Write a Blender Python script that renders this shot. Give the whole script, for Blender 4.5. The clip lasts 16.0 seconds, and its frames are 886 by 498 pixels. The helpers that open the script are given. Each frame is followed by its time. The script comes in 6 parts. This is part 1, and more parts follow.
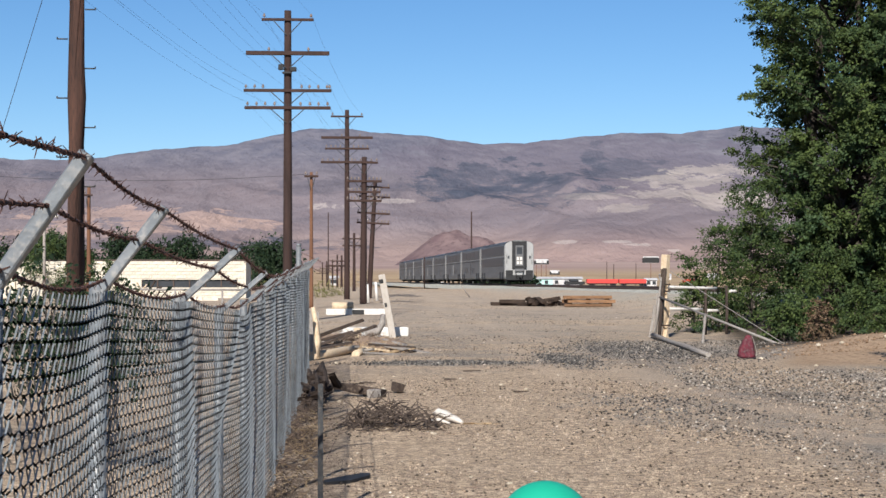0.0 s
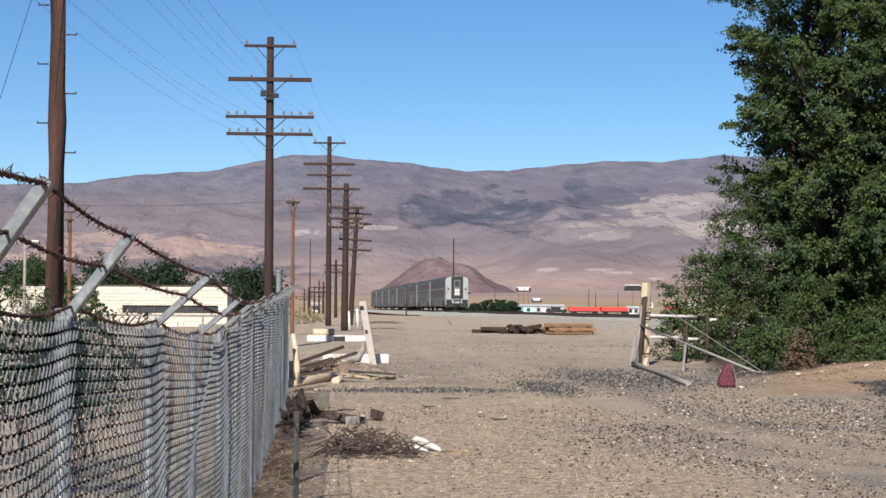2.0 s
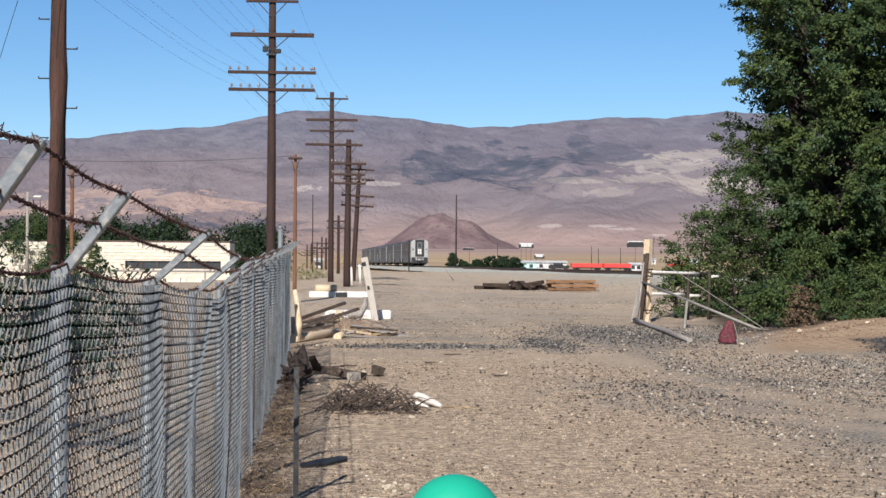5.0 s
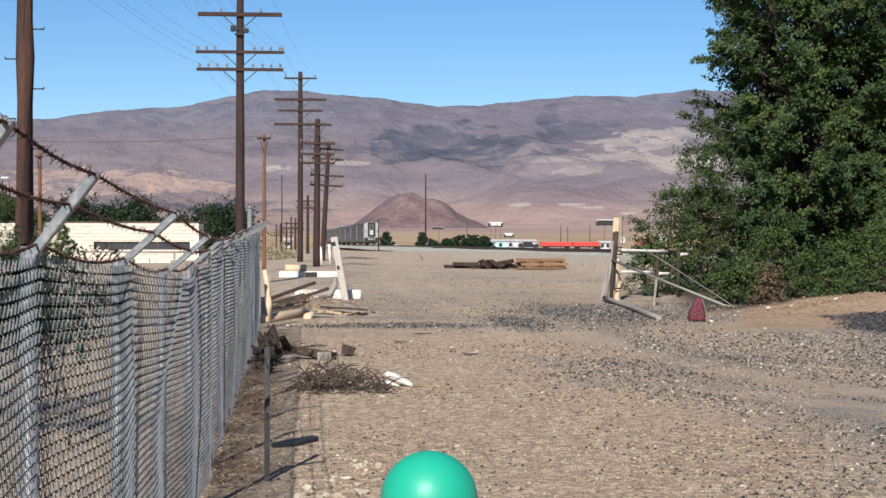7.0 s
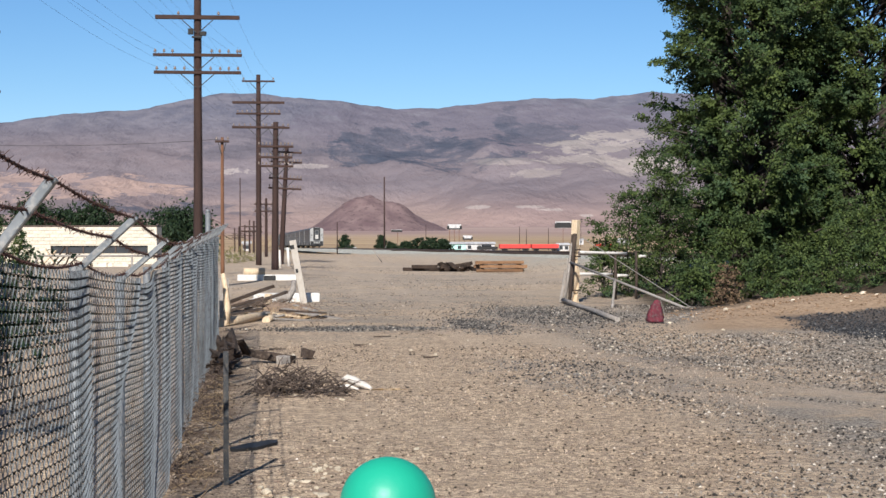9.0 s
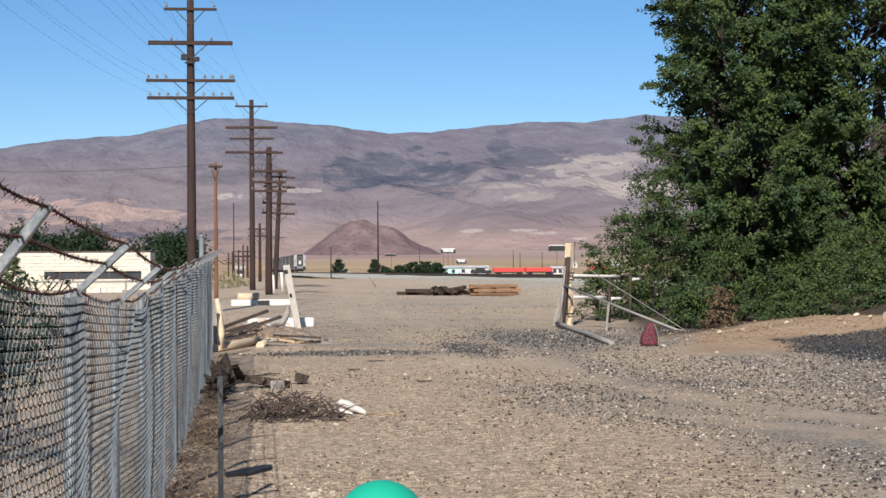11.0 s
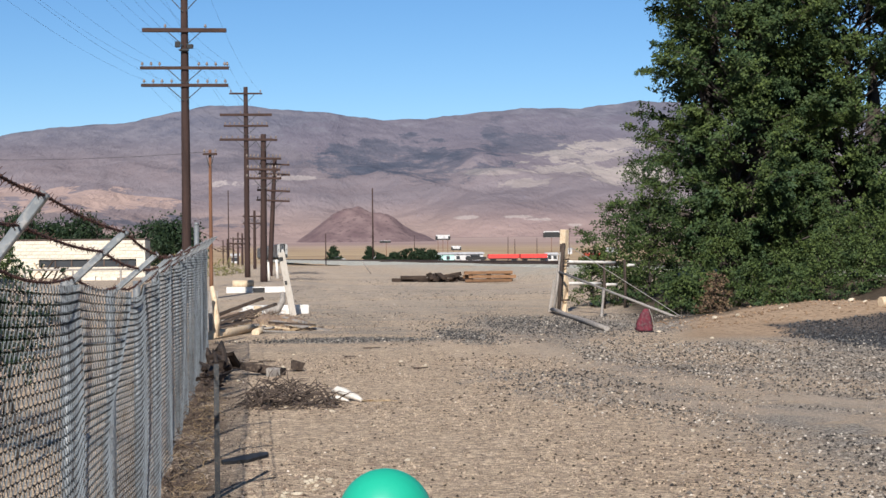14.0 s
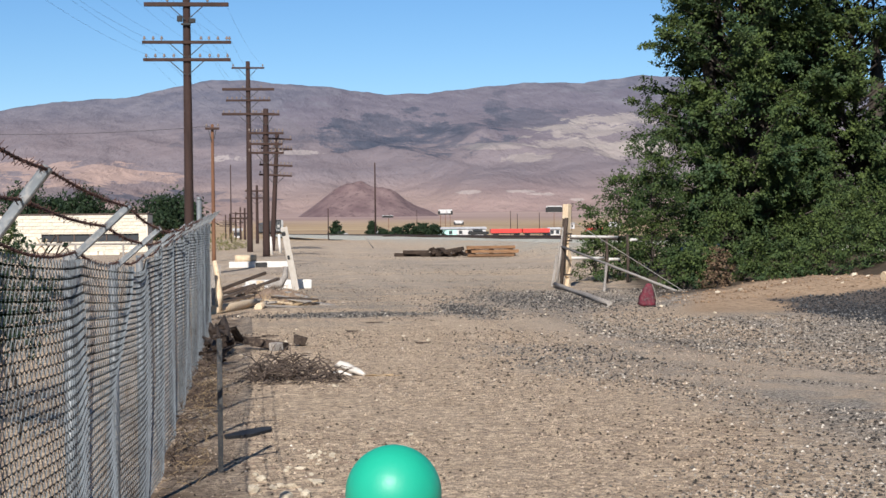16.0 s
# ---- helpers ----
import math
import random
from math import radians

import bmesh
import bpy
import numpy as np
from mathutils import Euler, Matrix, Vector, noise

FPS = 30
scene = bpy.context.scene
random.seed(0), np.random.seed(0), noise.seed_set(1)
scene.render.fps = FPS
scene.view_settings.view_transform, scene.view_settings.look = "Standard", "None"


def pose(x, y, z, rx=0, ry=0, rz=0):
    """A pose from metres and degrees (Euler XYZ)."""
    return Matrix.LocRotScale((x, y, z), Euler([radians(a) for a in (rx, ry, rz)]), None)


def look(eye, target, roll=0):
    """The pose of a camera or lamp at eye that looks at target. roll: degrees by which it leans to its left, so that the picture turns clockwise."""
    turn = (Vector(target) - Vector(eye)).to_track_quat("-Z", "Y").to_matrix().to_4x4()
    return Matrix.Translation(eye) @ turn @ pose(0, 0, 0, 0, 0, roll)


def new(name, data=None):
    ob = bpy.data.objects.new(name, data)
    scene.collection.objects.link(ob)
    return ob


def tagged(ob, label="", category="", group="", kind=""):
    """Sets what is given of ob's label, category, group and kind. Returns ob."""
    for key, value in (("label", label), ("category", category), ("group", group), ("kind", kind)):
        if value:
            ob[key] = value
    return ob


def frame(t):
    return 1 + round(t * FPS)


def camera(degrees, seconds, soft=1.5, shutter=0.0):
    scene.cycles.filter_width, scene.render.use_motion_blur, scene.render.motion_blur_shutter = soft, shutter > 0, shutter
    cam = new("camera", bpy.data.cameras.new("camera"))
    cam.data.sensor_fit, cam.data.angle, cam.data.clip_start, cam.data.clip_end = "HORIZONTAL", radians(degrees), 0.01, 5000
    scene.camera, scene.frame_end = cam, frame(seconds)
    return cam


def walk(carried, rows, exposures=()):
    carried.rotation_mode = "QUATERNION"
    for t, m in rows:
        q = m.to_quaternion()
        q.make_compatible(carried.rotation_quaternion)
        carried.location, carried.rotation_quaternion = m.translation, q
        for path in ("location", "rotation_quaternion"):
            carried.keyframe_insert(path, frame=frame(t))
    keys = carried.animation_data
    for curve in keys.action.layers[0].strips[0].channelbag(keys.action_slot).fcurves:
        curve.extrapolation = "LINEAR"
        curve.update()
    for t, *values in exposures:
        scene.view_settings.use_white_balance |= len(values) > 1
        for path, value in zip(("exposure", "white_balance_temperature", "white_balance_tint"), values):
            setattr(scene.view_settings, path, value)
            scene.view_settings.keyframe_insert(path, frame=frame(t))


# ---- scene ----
cam = camera(28.5, 16.0)
PATH = [
    (0, (0.01, -0.09, 1.895), (0.125, 1.907, 1.922), 0.0),
    (0.5, (0.034, -0.104, 1.895), (0.151, 1.893, 1.91), 0.4),
    (1, (0.055, -0.09, 1.9), (0.169, 1.906, 1.961), 0.8),
    (1.5, (0.051, -0.089, 1.901), (0.174, 1.906, 1.978), 0.6),
    (2, (0.051, -0.086, 1.899), (0.186, 1.909, 1.957), 0.3),
    (2.5, (0.056, -0.084, 1.9), (0.188, 1.912, 1.936), 0.3),
    (3, (0.053, -0.084, 1.897), (0.177, 1.912, 1.911), 0.3),
    (3.5, (0.056, -0.092, 1.901), (0.172, 1.905, 1.915), 0.2),
    (4, (0.066, -0.105, 1.906), (0.184, 1.891, 1.922), 0.6),
    (6.5, (0.074, -0.085, 1.902), (0.232, 1.909, 1.888), -0.1),
    (7, (0.069, -0.101, 1.903), (0.236, 1.892, 1.887), 0.1),
    (7.5, (0.075, -0.132, 1.904), (0.262, 1.86, 1.895), 0.4),
    (8, (0.072, -0.126, 1.904), (0.28, 1.863, 1.887), 0.5),
    (8.5, (0.07, -0.131, 1.905), (0.283, 1.857, 1.884), 0.2),
    (9, (0.069, -0.112, 1.907), (0.283, 1.877, 1.894), -0.1),
    (11.5, (0.067, -0.149, 1.91), (0.294, 1.838, 1.925), -0.6),
    (12, (0.064, -0.121, 1.91), (0.297, 1.865, 1.92), -0.9),
    (12.5, (0.063, -0.124, 1.912), (0.293, 1.863, 1.92), -0.8),
    (13, (0.058, -0.129, 1.912), (0.282, 1.858, 1.922), -0.4),
    (13.5, (0.057, -0.12, 1.912), (0.279, 1.867, 1.915), -0.4),
    (14, (0.061, -0.14, 1.911), (0.288, 1.847, 1.91), -0.6),
    (14.5, (0.06, -0.122, 1.912), (0.294, 1.864, 1.92), -0.7),
    (15, (0.059, -0.119, 1.913), (0.296, 1.867, 1.919), -0.6),
    (15.5, (0.062, -0.134, 1.91), (0.297, 1.852, 1.897), -0.6),
    (16, (0.058, -0.118, 1.91), (0.282, 1.87, 1.88), -0.6),
]
walk(cam, [(t, look(eye, target, roll)) for t, eye, target, roll in PATH])

# ---- daylight: a clear morning, the sun low behind the camera's left shoulder ----
SUN_EL, SUN_AZ = 34.0, 15.5      # elevation; degrees to the left of straight behind
scene.view_settings.exposure = 0.6
scene.view_settings.use_white_balance = True
scene.view_settings.white_balance_temperature, scene.view_settings.white_balance_tint = 6280, 10
world = bpy.data.worlds.new("sky")
scene.world = world
world.use_nodes = True
wn = world.node_tree
sky = wn.nodes.new("ShaderNodeTexSky")
sky.sky_type, sky.sun_disc = "NISHITA", False
sky.sun_elevation, sky.sun_rotation = radians(SUN_EL), radians(180 + SUN_AZ)
sky.altitude, sky.air_density, sky.dust_density, sky.ozone_density = 2200, 1.0, 0.0, 4.0
deep = wn.nodes.new("ShaderNodeHueSaturation")
deep.inputs["Saturation"].default_value = 1.15
wn.links.new(sky.outputs[0], deep.inputs["Color"])
wn.links.new(deep.outputs[0], wn.nodes["Background"].inputs[0])
wn.nodes["Background"].inputs[1].default_value = 0.066
sun = new("sun", bpy.data.lights.new("sun", "SUN"))
sun.data.energy, sun.data.angle, sun.data.color = 5.0, radians(0.53), (1.0, 0.95, 0.88)
sx = -math.sin(radians(SUN_AZ)) * math.cos(radians(SUN_EL))
sy = -math.cos(radians(SUN_AZ)) * math.cos(radians(SUN_EL))
sz = math.sin(radians(SUN_EL))
sun.matrix_world = look((sx * 50, sy * 50, sz * 50), (0, 0, 0))

# ---- materials ----
def material(name, c1, c2, scale=4.0, rough=0.8, metal=0.0, bump=0.0, fine=60.0, c3=None, spread=0.5, spec=0.35,
             stretch=(1, 1, 1), vary=0.0):
    """Two colours mixed by coarse noise, flecked by a third through fine noise, with fine relief."""
    m = bpy.data.materials.new(name)
    m.use_nodes = True
    nt = m.node_tree
    bsdf = nt.nodes["Principled BSDF"]
    link = nt.links.new
    co = nt.nodes.new("ShaderNodeTexCoord")
    mp = nt.nodes.new("ShaderNodeMapping")
    mp.inputs["Scale"].default_value = stretch
    link(co.outputs["Object"], mp.inputs["Vector"])
    n1 = nt.nodes.new("ShaderNodeTexNoise")
    n1.inputs["Scale"].default_value, n1.inputs["Detail"].default_value = scale, 6
    n1.inputs["Roughness"].default_value = 0.6
    link(mp.outputs[0], n1.inputs["Vector"])
    r1 = nt.nodes.new("ShaderNodeValToRGB")
    r1.color_ramp.elements[0].position, r1.color_ramp.elements[1].position = 0.5 - spread / 2, 0.5 + spread / 2
    r1.color_ramp.elements[0].color, r1.color_ramp.elements[1].color = (*c1, 1), (*c2, 1)
    link(n1.outputs["Fac"], r1.inputs["Fac"])
    col = r1.outputs["Color"]
    n2 = nt.nodes.new("ShaderNodeTexNoise")
    n2.inputs["Scale"].default_value, n2.inputs["Detail"].default_value = fine, 4
    link(mp.outputs[0], n2.inputs["Vector"])
    if c3:
        r2 = nt.nodes.new("ShaderNodeValToRGB")
        r2.color_ramp.elements[0].position, r2.color_ramp.elements[1].position = 0.5, 0.68
        r2.color_ramp.elements[0].color, r2.color_ramp.elements[1].color = (0, 0, 0, 1), (1, 1, 1, 1)
        link(n2.outputs["Fac"], r2.inputs["Fac"])
        mx = nt.nodes.new("ShaderNodeMixRGB")
        link(r2.outputs["Color"], mx.inputs["Fac"])
        link(col, mx.inputs[1])
        mx.inputs[2].default_value = (*c3, 1)
        col = mx.outputs[0]
    if vary:
        oi = nt.nodes.new("ShaderNodeObjectInfo")
        rg = nt.nodes.new("ShaderNodeMapRange")
        rg.inputs["To Min"].default_value, rg.inputs["To Max"].default_value = 1 - vary, 1 + vary
        link(oi.outputs["Random"], rg.inputs["Value"])
        hs = nt.nodes.new("ShaderNodeHueSaturation")
        link(rg.outputs[0], hs.inputs["Value"])
        link(col, hs.inputs["Color"])
        col = hs.outputs[0]
    link(col, bsdf.inputs["Base Color"])
    bsdf.inputs["Roughness"].default_value, bsdf.inputs["Metallic"].default_value = rough, metal
    bsdf.inputs["Specular IOR Level"].default_value = spec
    if bump:
        bp = nt.nodes.new("ShaderNodeBump")
        bp.inputs["Strength"].default_value, bp.inputs["Distance"].default_value = min(1.0, bump), 0.02
        link(n2.outputs["Fac"], bp.inputs["Height"])
        link(bp.outputs[0], bsdf.inputs["Normal"])
    return m


M = {
    "pole": material("creosoted_pole_wood", (0.018, 0.0105, 0.009), (0.050, 0.026, 0.020), 1.5, 0.85, bump=0.6, fine=14, c3=(0.03, 0.014, 0.01), stretch=(6, 6, 0.35)),
    "pole_rust": material("orange_pole_wood", (0.10, 0.046, 0.025), (0.19, 0.09, 0.046), 1.5, 0.85, bump=0.5, fine=14, stretch=(6, 6, 0.3)),
    "near_pole": material("red_brown_pole_wood", (0.026, 0.013, 0.0095), (0.088, 0.040, 0.026), 1.5, 0.85, bump=0.7, fine=14, c3=(0.025, 0.014, 0.011), stretch=(6, 6, 0.3)),
    "arm": material("dark_crossarm_wood", (0.024, 0.0125, 0.0095), (0.056, 0.029, 0.021), 3, 0.85, bump=0.4, fine=20),
    "steel": material("galvanised_steel", (0.13, 0.14, 0.147), (0.195, 0.206, 0.212), 9, 0.5, 0.3, bump=0.1, fine=50, c3=(0.26, 0.25, 0.235)),
    "mesh": material("galvanised_wire", (0.15, 0.162, 0.163), (0.31, 0.33, 0.332), 1.3, 0.5, 0.3, c3=(0.09, 0.08, 0.075), fine=11),
    "rust": material("rusty_wire", (0.034, 0.018, 0.016), (0.085, 0.04, 0.03), 20, 0.9, 0.1, bump=0.3),
    "iron": material("grey_iron_stake", (0.022, 0.024, 0.026), (0.055, 0.056, 0.057), 8, 0.6, 0.3, bump=0.3, c3=(0.09, 0.075, 0.06)),
    "glass": material("insulator_glass", (0.16, 0.12, 0.10), (0.25, 0.2, 0.17), 8, 0.2),
    "bark": material("grey_bark", (0.028, 0.022, 0.018), (0.075, 0.06, 0.048), 4, 0.95, bump=0.8, fine=18, stretch=(3, 3, 0.6)),
    "ball": material("green_plastic", (0.014, 0.30, 0.185), (0.016, 0.33, 0.205), 2, 0.45, spec=0.4, bump=0.03, fine=80),
}


# ---- mesh tools ----
def tube_bm(bm, a, b, r0, r1=None, n=8, caps=True):
    """A tapered round bar from a to b, added to bm."""
    a, b = Vector(a), Vector(b)
    r1 = r0 if r1 is None else r1
    q = (b - a).to_track_quat("Z", "Y").to_matrix()
    rings = []
    for p, r in ((a, r0), (b, r1)):
        rings.append([bm.verts.new(p + q @ Vector((r * math.cos(2 * math.pi * i / n), r * math.sin(2 * math.pi * i / n), 0))) for i in range(n)])
    for i in range(n):
        f = bm.faces.new((rings[0][i], rings[0][(i + 1) % n], rings[1][(i + 1) % n], rings[1][i]))
        f.smooth = n > 5
    if caps:
        bm.faces.new(rings[0][::-1])
        bm.faces.new(rings[1])


def bent_bm(bm, pts, radii, n=7, wob=0.0, seed=0):
    """A round bar along several points, with its own radius at each and an uneven skin."""
    rnd = random.Random(seed)
    rings = []
    for k, p in enumerate(pts):
        p = Vector(p)
        d = Vector(pts[min(k + 1, len(pts) - 1)]) - Vector(pts[max(k - 1, 0)])
        q = d.to_track_quat("Z", "Y").to_matrix()
        rings.append([bm.verts.new(p + q @ Vector((math.cos(2 * math.pi * i / n), math.sin(2 * math.pi * i / n), 0)) * radii[k] * (1 + rnd.uniform(-wob, wob))) for i in range(n)])
    for k in range(len(pts) - 1):
        for i in range(n):
            f = bm.faces.new((rings[k][i], rings[k][(i + 1) % n], rings[k + 1][(i + 1) % n], rings[k + 1][i]))
            f.smooth = True
    bm.faces.new(rings[0][::-1])
    bm.faces.new(rings[-1])


def box_bm(bm, size, m=None, bevel=0.0, rough=0.0, seed=0):
    """A block of that size centred on the pose m, its edges bevelled, its corners a little worn."""
    rnd = random.Random(seed)
    m = m or Matrix()
    r = bmesh.ops.create_cube(bm, size=1.0, matrix=Matrix.Diagonal((*size, 1)))
    vs = r["verts"]
    if bevel:
        es = list({e for v in vs for e in v.link_edges})
        rb = bmesh.ops.bevel(bm, geom=es, offset=bevel, segments=1, affect="EDGES", profile=0.5)
        vs = list({v for f in rb["faces"] for v in f.verts} | {v for v in vs if v.is_valid})
    for v in vs:
        if v.is_valid:
            v.co = m @ (v.co + Vector([rnd.uniform(-rough, rough) for _ in range(3)]))


def mesh_ob(name, bm, mat, parent=None, label=""):
    me = bpy.data.meshes.new(name)
    bm.normal_update()
    bm.to_mesh(me)
    bm.free()
    me.materials.append(mat)
    ob = new(name, me)
    ob.parent = parent
    return tagged(ob, label)


def part(name, bm, mat, parent, label=""):
    return mesh_ob(name, bm, mat, parent, label)


def raw_ob(name, verts, faces, mat, parent=None, smooth=False):
    me = bpy.data.meshes.new(name)
    me.from_pydata([tuple(v) for v in verts], [], faces)
    me.materials.append(mat)
    if smooth:
        me.polygons.foreach_set("use_smooth", [True] * len(me.polygons))
    me.update()
    ob = new(name, me)
    ob.parent = parent
    return ob


def thing(name, place, label, category, group="", rz=0.0):
    """An empty at a thing's base."""
    e = new(name)
    e.matrix_world = pose(*place, 0, 0, rz)
    return tagged(e, label, category, group)


def grid_faces(nu, nv):
    return [(i * nv + j, (i + 1) * nv + j, (i + 1) * nv + j + 1, i * nv + j + 1) for i in range(nu - 1) for j in range(nv - 1)]


def rise(a, b, v):
    t = np.clip((np.asarray(v, float) - a) / (b - a), 0, 1)
    return t * t * (3 - 2 * t)

# ---- the land ----
TRACK_DX = -0.0212


def track_x(y):
    return 18.9 + TRACK_DX * (y - 186)


def track_z(y):
    return 0.62 - 0.0046 * (y - 186)


def waves(x, y, scale, seed, octaves=4):
    """Smooth unevenness: sums of slanted waves, about -1 to 1."""
    rnd = random.Random(seed)
    out, amp = np.zeros_like(np.asarray(x, float) + np.asarray(y, float)), 1.0
    for o in range(octaves):
        for k in range(4):
            a = rnd.uniform(0, math.pi * 2)
            out += amp * 0.32 * np.sin((x * math.cos(a) + y * math.sin(a)) * (2 ** o) / scale * rnd.uniform(0.8, 1.3) + rnd.uniform(0, 6.28))
        amp *= 0.5
    return out


def ground_z(x, y):
    """Height of the ground: the flat yard, a bank of earth under the trees, the railway bed, the plain beyond."""
    x, y = np.asarray(x, float), np.asarray(y, float)
    near = 1 - rise(90, 140, y)
    z = 0.012 * waves(x, y, 0.9, 3) * near + 0.02 * waves(x, y, 4.0, 5) * near
    # bank of earth at the foot of the trees
    crest = np.clip(0.105 * (x - 9.2), 0, 0.54) + 0.07 * waves(x, y, 0.6, 9, 4)
    side = rise(9.0, 10.5, x + 0.15 * waves(x, y, 1.5, 4, 2))
    z = z + crest * side * rise(35.2, 39.6, y - 0.1 * (x - 11)) * (1 - 0.75 * rise(40.5, 46, y)) * (1 - rise(60, 75, y))
    z = z + 0.3 * rise(58, 86, y) * (1 - rise(2.5, 7, x))
    # low hump before the railway, and the bed itself
    z = z + 0.30 * np.exp(-((x - 6.5) / 4.5) ** 2 - ((y - 122) / 14) ** 2)
    off = np.abs(x - track_x(y))
    bed = 1 - rise(2.0, 6.5, off)
    along = rise(-40, 40, y)
    z = z * (1 - bed * along) + (track_z(y) - 0.32) * bed * along
    beyond = rise(140, 420, y)
    z = z - 1.3 * beyond
    z = z + 0.012 * np.clip(y - 800, 0, None) + 0.8 * waves(x, y, 160, 11, 2) * rise(300, 1200, y)
    return z


def axis(parts):
    out = []
    for a, b, n in parts:
        out += list(np.linspace(a, b, n, endpoint=False))
    return np.array(out + [parts[-1][1]])


def build_ground():
    xs = axis([(-4200, -400, 16), (-400, -60, 17), (-60, -4, 28), (-4, 16, 100), (16, 40, 30), (40, 400, 36), (400, 4200, 16)])
    ys = axis([(-600, -20, 10), (-20, 8, 14), (8, 30, 130), (30, 62, 96), (62, 140, 60), (140, 440, 50), (440, 1500, 36), (1500, 4600, 14)])
    gx, gy = np.meshgrid(xs, ys, indexing="ij")
    v = np.stack([gx, gy, ground_z(gx, gy)], -1).reshape(-1, 3)
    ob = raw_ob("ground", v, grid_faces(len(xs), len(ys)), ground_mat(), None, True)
    return tagged(ob, "dusty tan dirt yard strewn with grey gravel, running out to dry plain", "ground", kind="structure")


def ground_mat():
    m = bpy.data.materials.new("dirt_and_gravel")
    m.use_nodes = True
    nt = m.node_tree
    link = nt.links.new
    bsdf = nt.nodes["Principled BSDF"]
    bsdf.inputs["Roughness"].default_value, bsdf.inputs["Specular IOR Level"].default_value = 0.95, 0.15
    co = nt.nodes.new("ShaderNodeTexCoord")

    def noise_at(scale, detail=5, stretch=None, rough=0.6):
        n = nt.nodes.new("ShaderNodeTexNoise")
        n.inputs["Scale"].default_value, n.inputs["Detail"].default_value, n.inputs["Roughness"].default_value = scale, detail, rough
        if stretch:
            mp = nt.nodes.new("ShaderNodeMapping")
            mp.inputs["Scale"].default_value = stretch
            link(co.outputs["Object"], mp.inputs["Vector"])
            link(mp.outputs[0], n.inputs["Vector"])
        else:
            link(co.outputs["Object"], n.inputs["Vector"])
        return n.outputs["Fac"]

    def ramp(src, a, b, ca=(0, 0, 0), cb=(1, 1, 1)):
        r = nt.nodes.new("ShaderNodeValToRGB")
        r.color_ramp.elements[0].position, r.color_ramp.elements[1].position = a, b
        r.color_ramp.elements[0].color, r.color_ramp.elements[1].color = (*ca, 1), (*cb, 1)
        link(src, r.inputs["Fac"])
        return r.outputs["Color"]

    def mix(fac, a, b):
        n = nt.nodes.new("ShaderNodeMixRGB")
        if isinstance(fac, float):
            n.inputs[0].default_value = fac
        else:
            link(fac, n.inputs[0])
        for k, c in ((1, a), (2, b)):
            if isinstance(c, tuple):
                n.inputs[k].default_value = (*c, 1)
            else:
                link(c, n.inputs[k])
        return n.outputs[0]

    def calc(op, a, b):
        n = nt.nodes.new("ShaderNodeMath")
        n.operation, n.use_clamp = op, False
        for k, c in ((0, a), (1, b)):
            if isinstance(c, (int, float)):
                n.inputs[k].default_value = c
            else:
                link(c, n.inputs[k])
        return n.outputs[0]

    def band(src, a, b):
        n = nt.nodes.new("ShaderNodeMapRange")
        n.interpolation_type = "SMOOTHSTEP"
        n.inputs["From Min"].default_value, n.inputs["From Max"].default_value = a, b
        link(src, n.inputs["Value"])
        return n.outputs[0]

    sep = nt.nodes.new("ShaderNodeSeparateXYZ")
    link(co.outputs["Object"], sep.inputs[0])
    X, Y = sep.outputs[0], sep.outputs[1]
    big, mid, fine = noise_at(0.22), noise_at(1.6), noise_at(17, 6, None, 0.7)
    dirt = mix(ramp(mid, 0.35, 0.68), (0.47, 0.352, 0.235), (0.64, 0.488, 0.335))
    blot = noise_at(0.75, 7, (1, 0.7, 1), 0.7)
    dirt = mix(calc("MULTIPLY", ramp(blot, 0.62, 0.40), 0.62), dirt, (0.32, 0.235, 0.165))
    clod = noise_at(7.0, 6, None, 0.75)
    dirt = mix(calc("MULTIPLY", ramp(clod, 0.5, 0.36), 0.68), dirt, (0.22, 0.16, 0.115))
    dirt = mix(calc("MULTIPLY", ramp(clod, 0.56, 0.72), 0.5), dirt, (0.60, 0.48, 0.37))
    dirt = mix(calc("MULTIPLY", ramp(fine, 0.52, 0.36), 0.62), dirt, (0.15, 0.113, 0.083))
    # rusty, trampled earth by the stake
    du, dv = calc("DIVIDE", calc("SUBTRACT", X, 0.7), 1.0), calc("DIVIDE", calc("SUBTRACT", Y, 14.4), 1.7)
    d = calc("ADD", calc("ADD", calc("MULTIPLY", du, du), calc("MULTIPLY", dv, dv)), calc("MULTIPLY", calc("SUBTRACT", blot, 0.5), 4.0))
    dirt = mix(calc("MULTIPLY", calc("MULTIPLY", band(d, 1.4, 0.3), ramp(clod, 0.6, 0.42)), 0.7), dirt, (0.30, 0.175, 0.115))
    # stretches of grey railway stone, drawn out along the ways that carts take
    gravel = mix(ramp(noise_at(22, 2, None, 0.8), 0.46, 0.56), (0.09, 0.080, 0.068), (0.34, 0.295, 0.245))
    right = band(calc("SUBTRACT", X, calc("MULTIPLY", Y, 0.05)), 2.8, 5.2)
    patch = ramp(noise_at(0.30, 5, (1.0, 0.35, 1)), 0.36, 0.54)
    cover = calc("MULTIPLY", calc("MULTIPLY", patch, right), ramp(mid, 0.3, 0.5))
    strips = calc("MULTIPLY", ramp(noise_at(0.30, 5, (0.5, 1.3, 1)), 0.50, 0.58), calc("MULTIPLY", band(Y, 33, 37), calc("SUBTRACT", 1.0, band(Y, 46, 60))))
    cover = calc("MAXIMUM", calc("MULTIPLY", cover, calc("SUBTRACT", 1.0, band(Y, 38, 60))), calc("MULTIPLY", strips, 0.7))
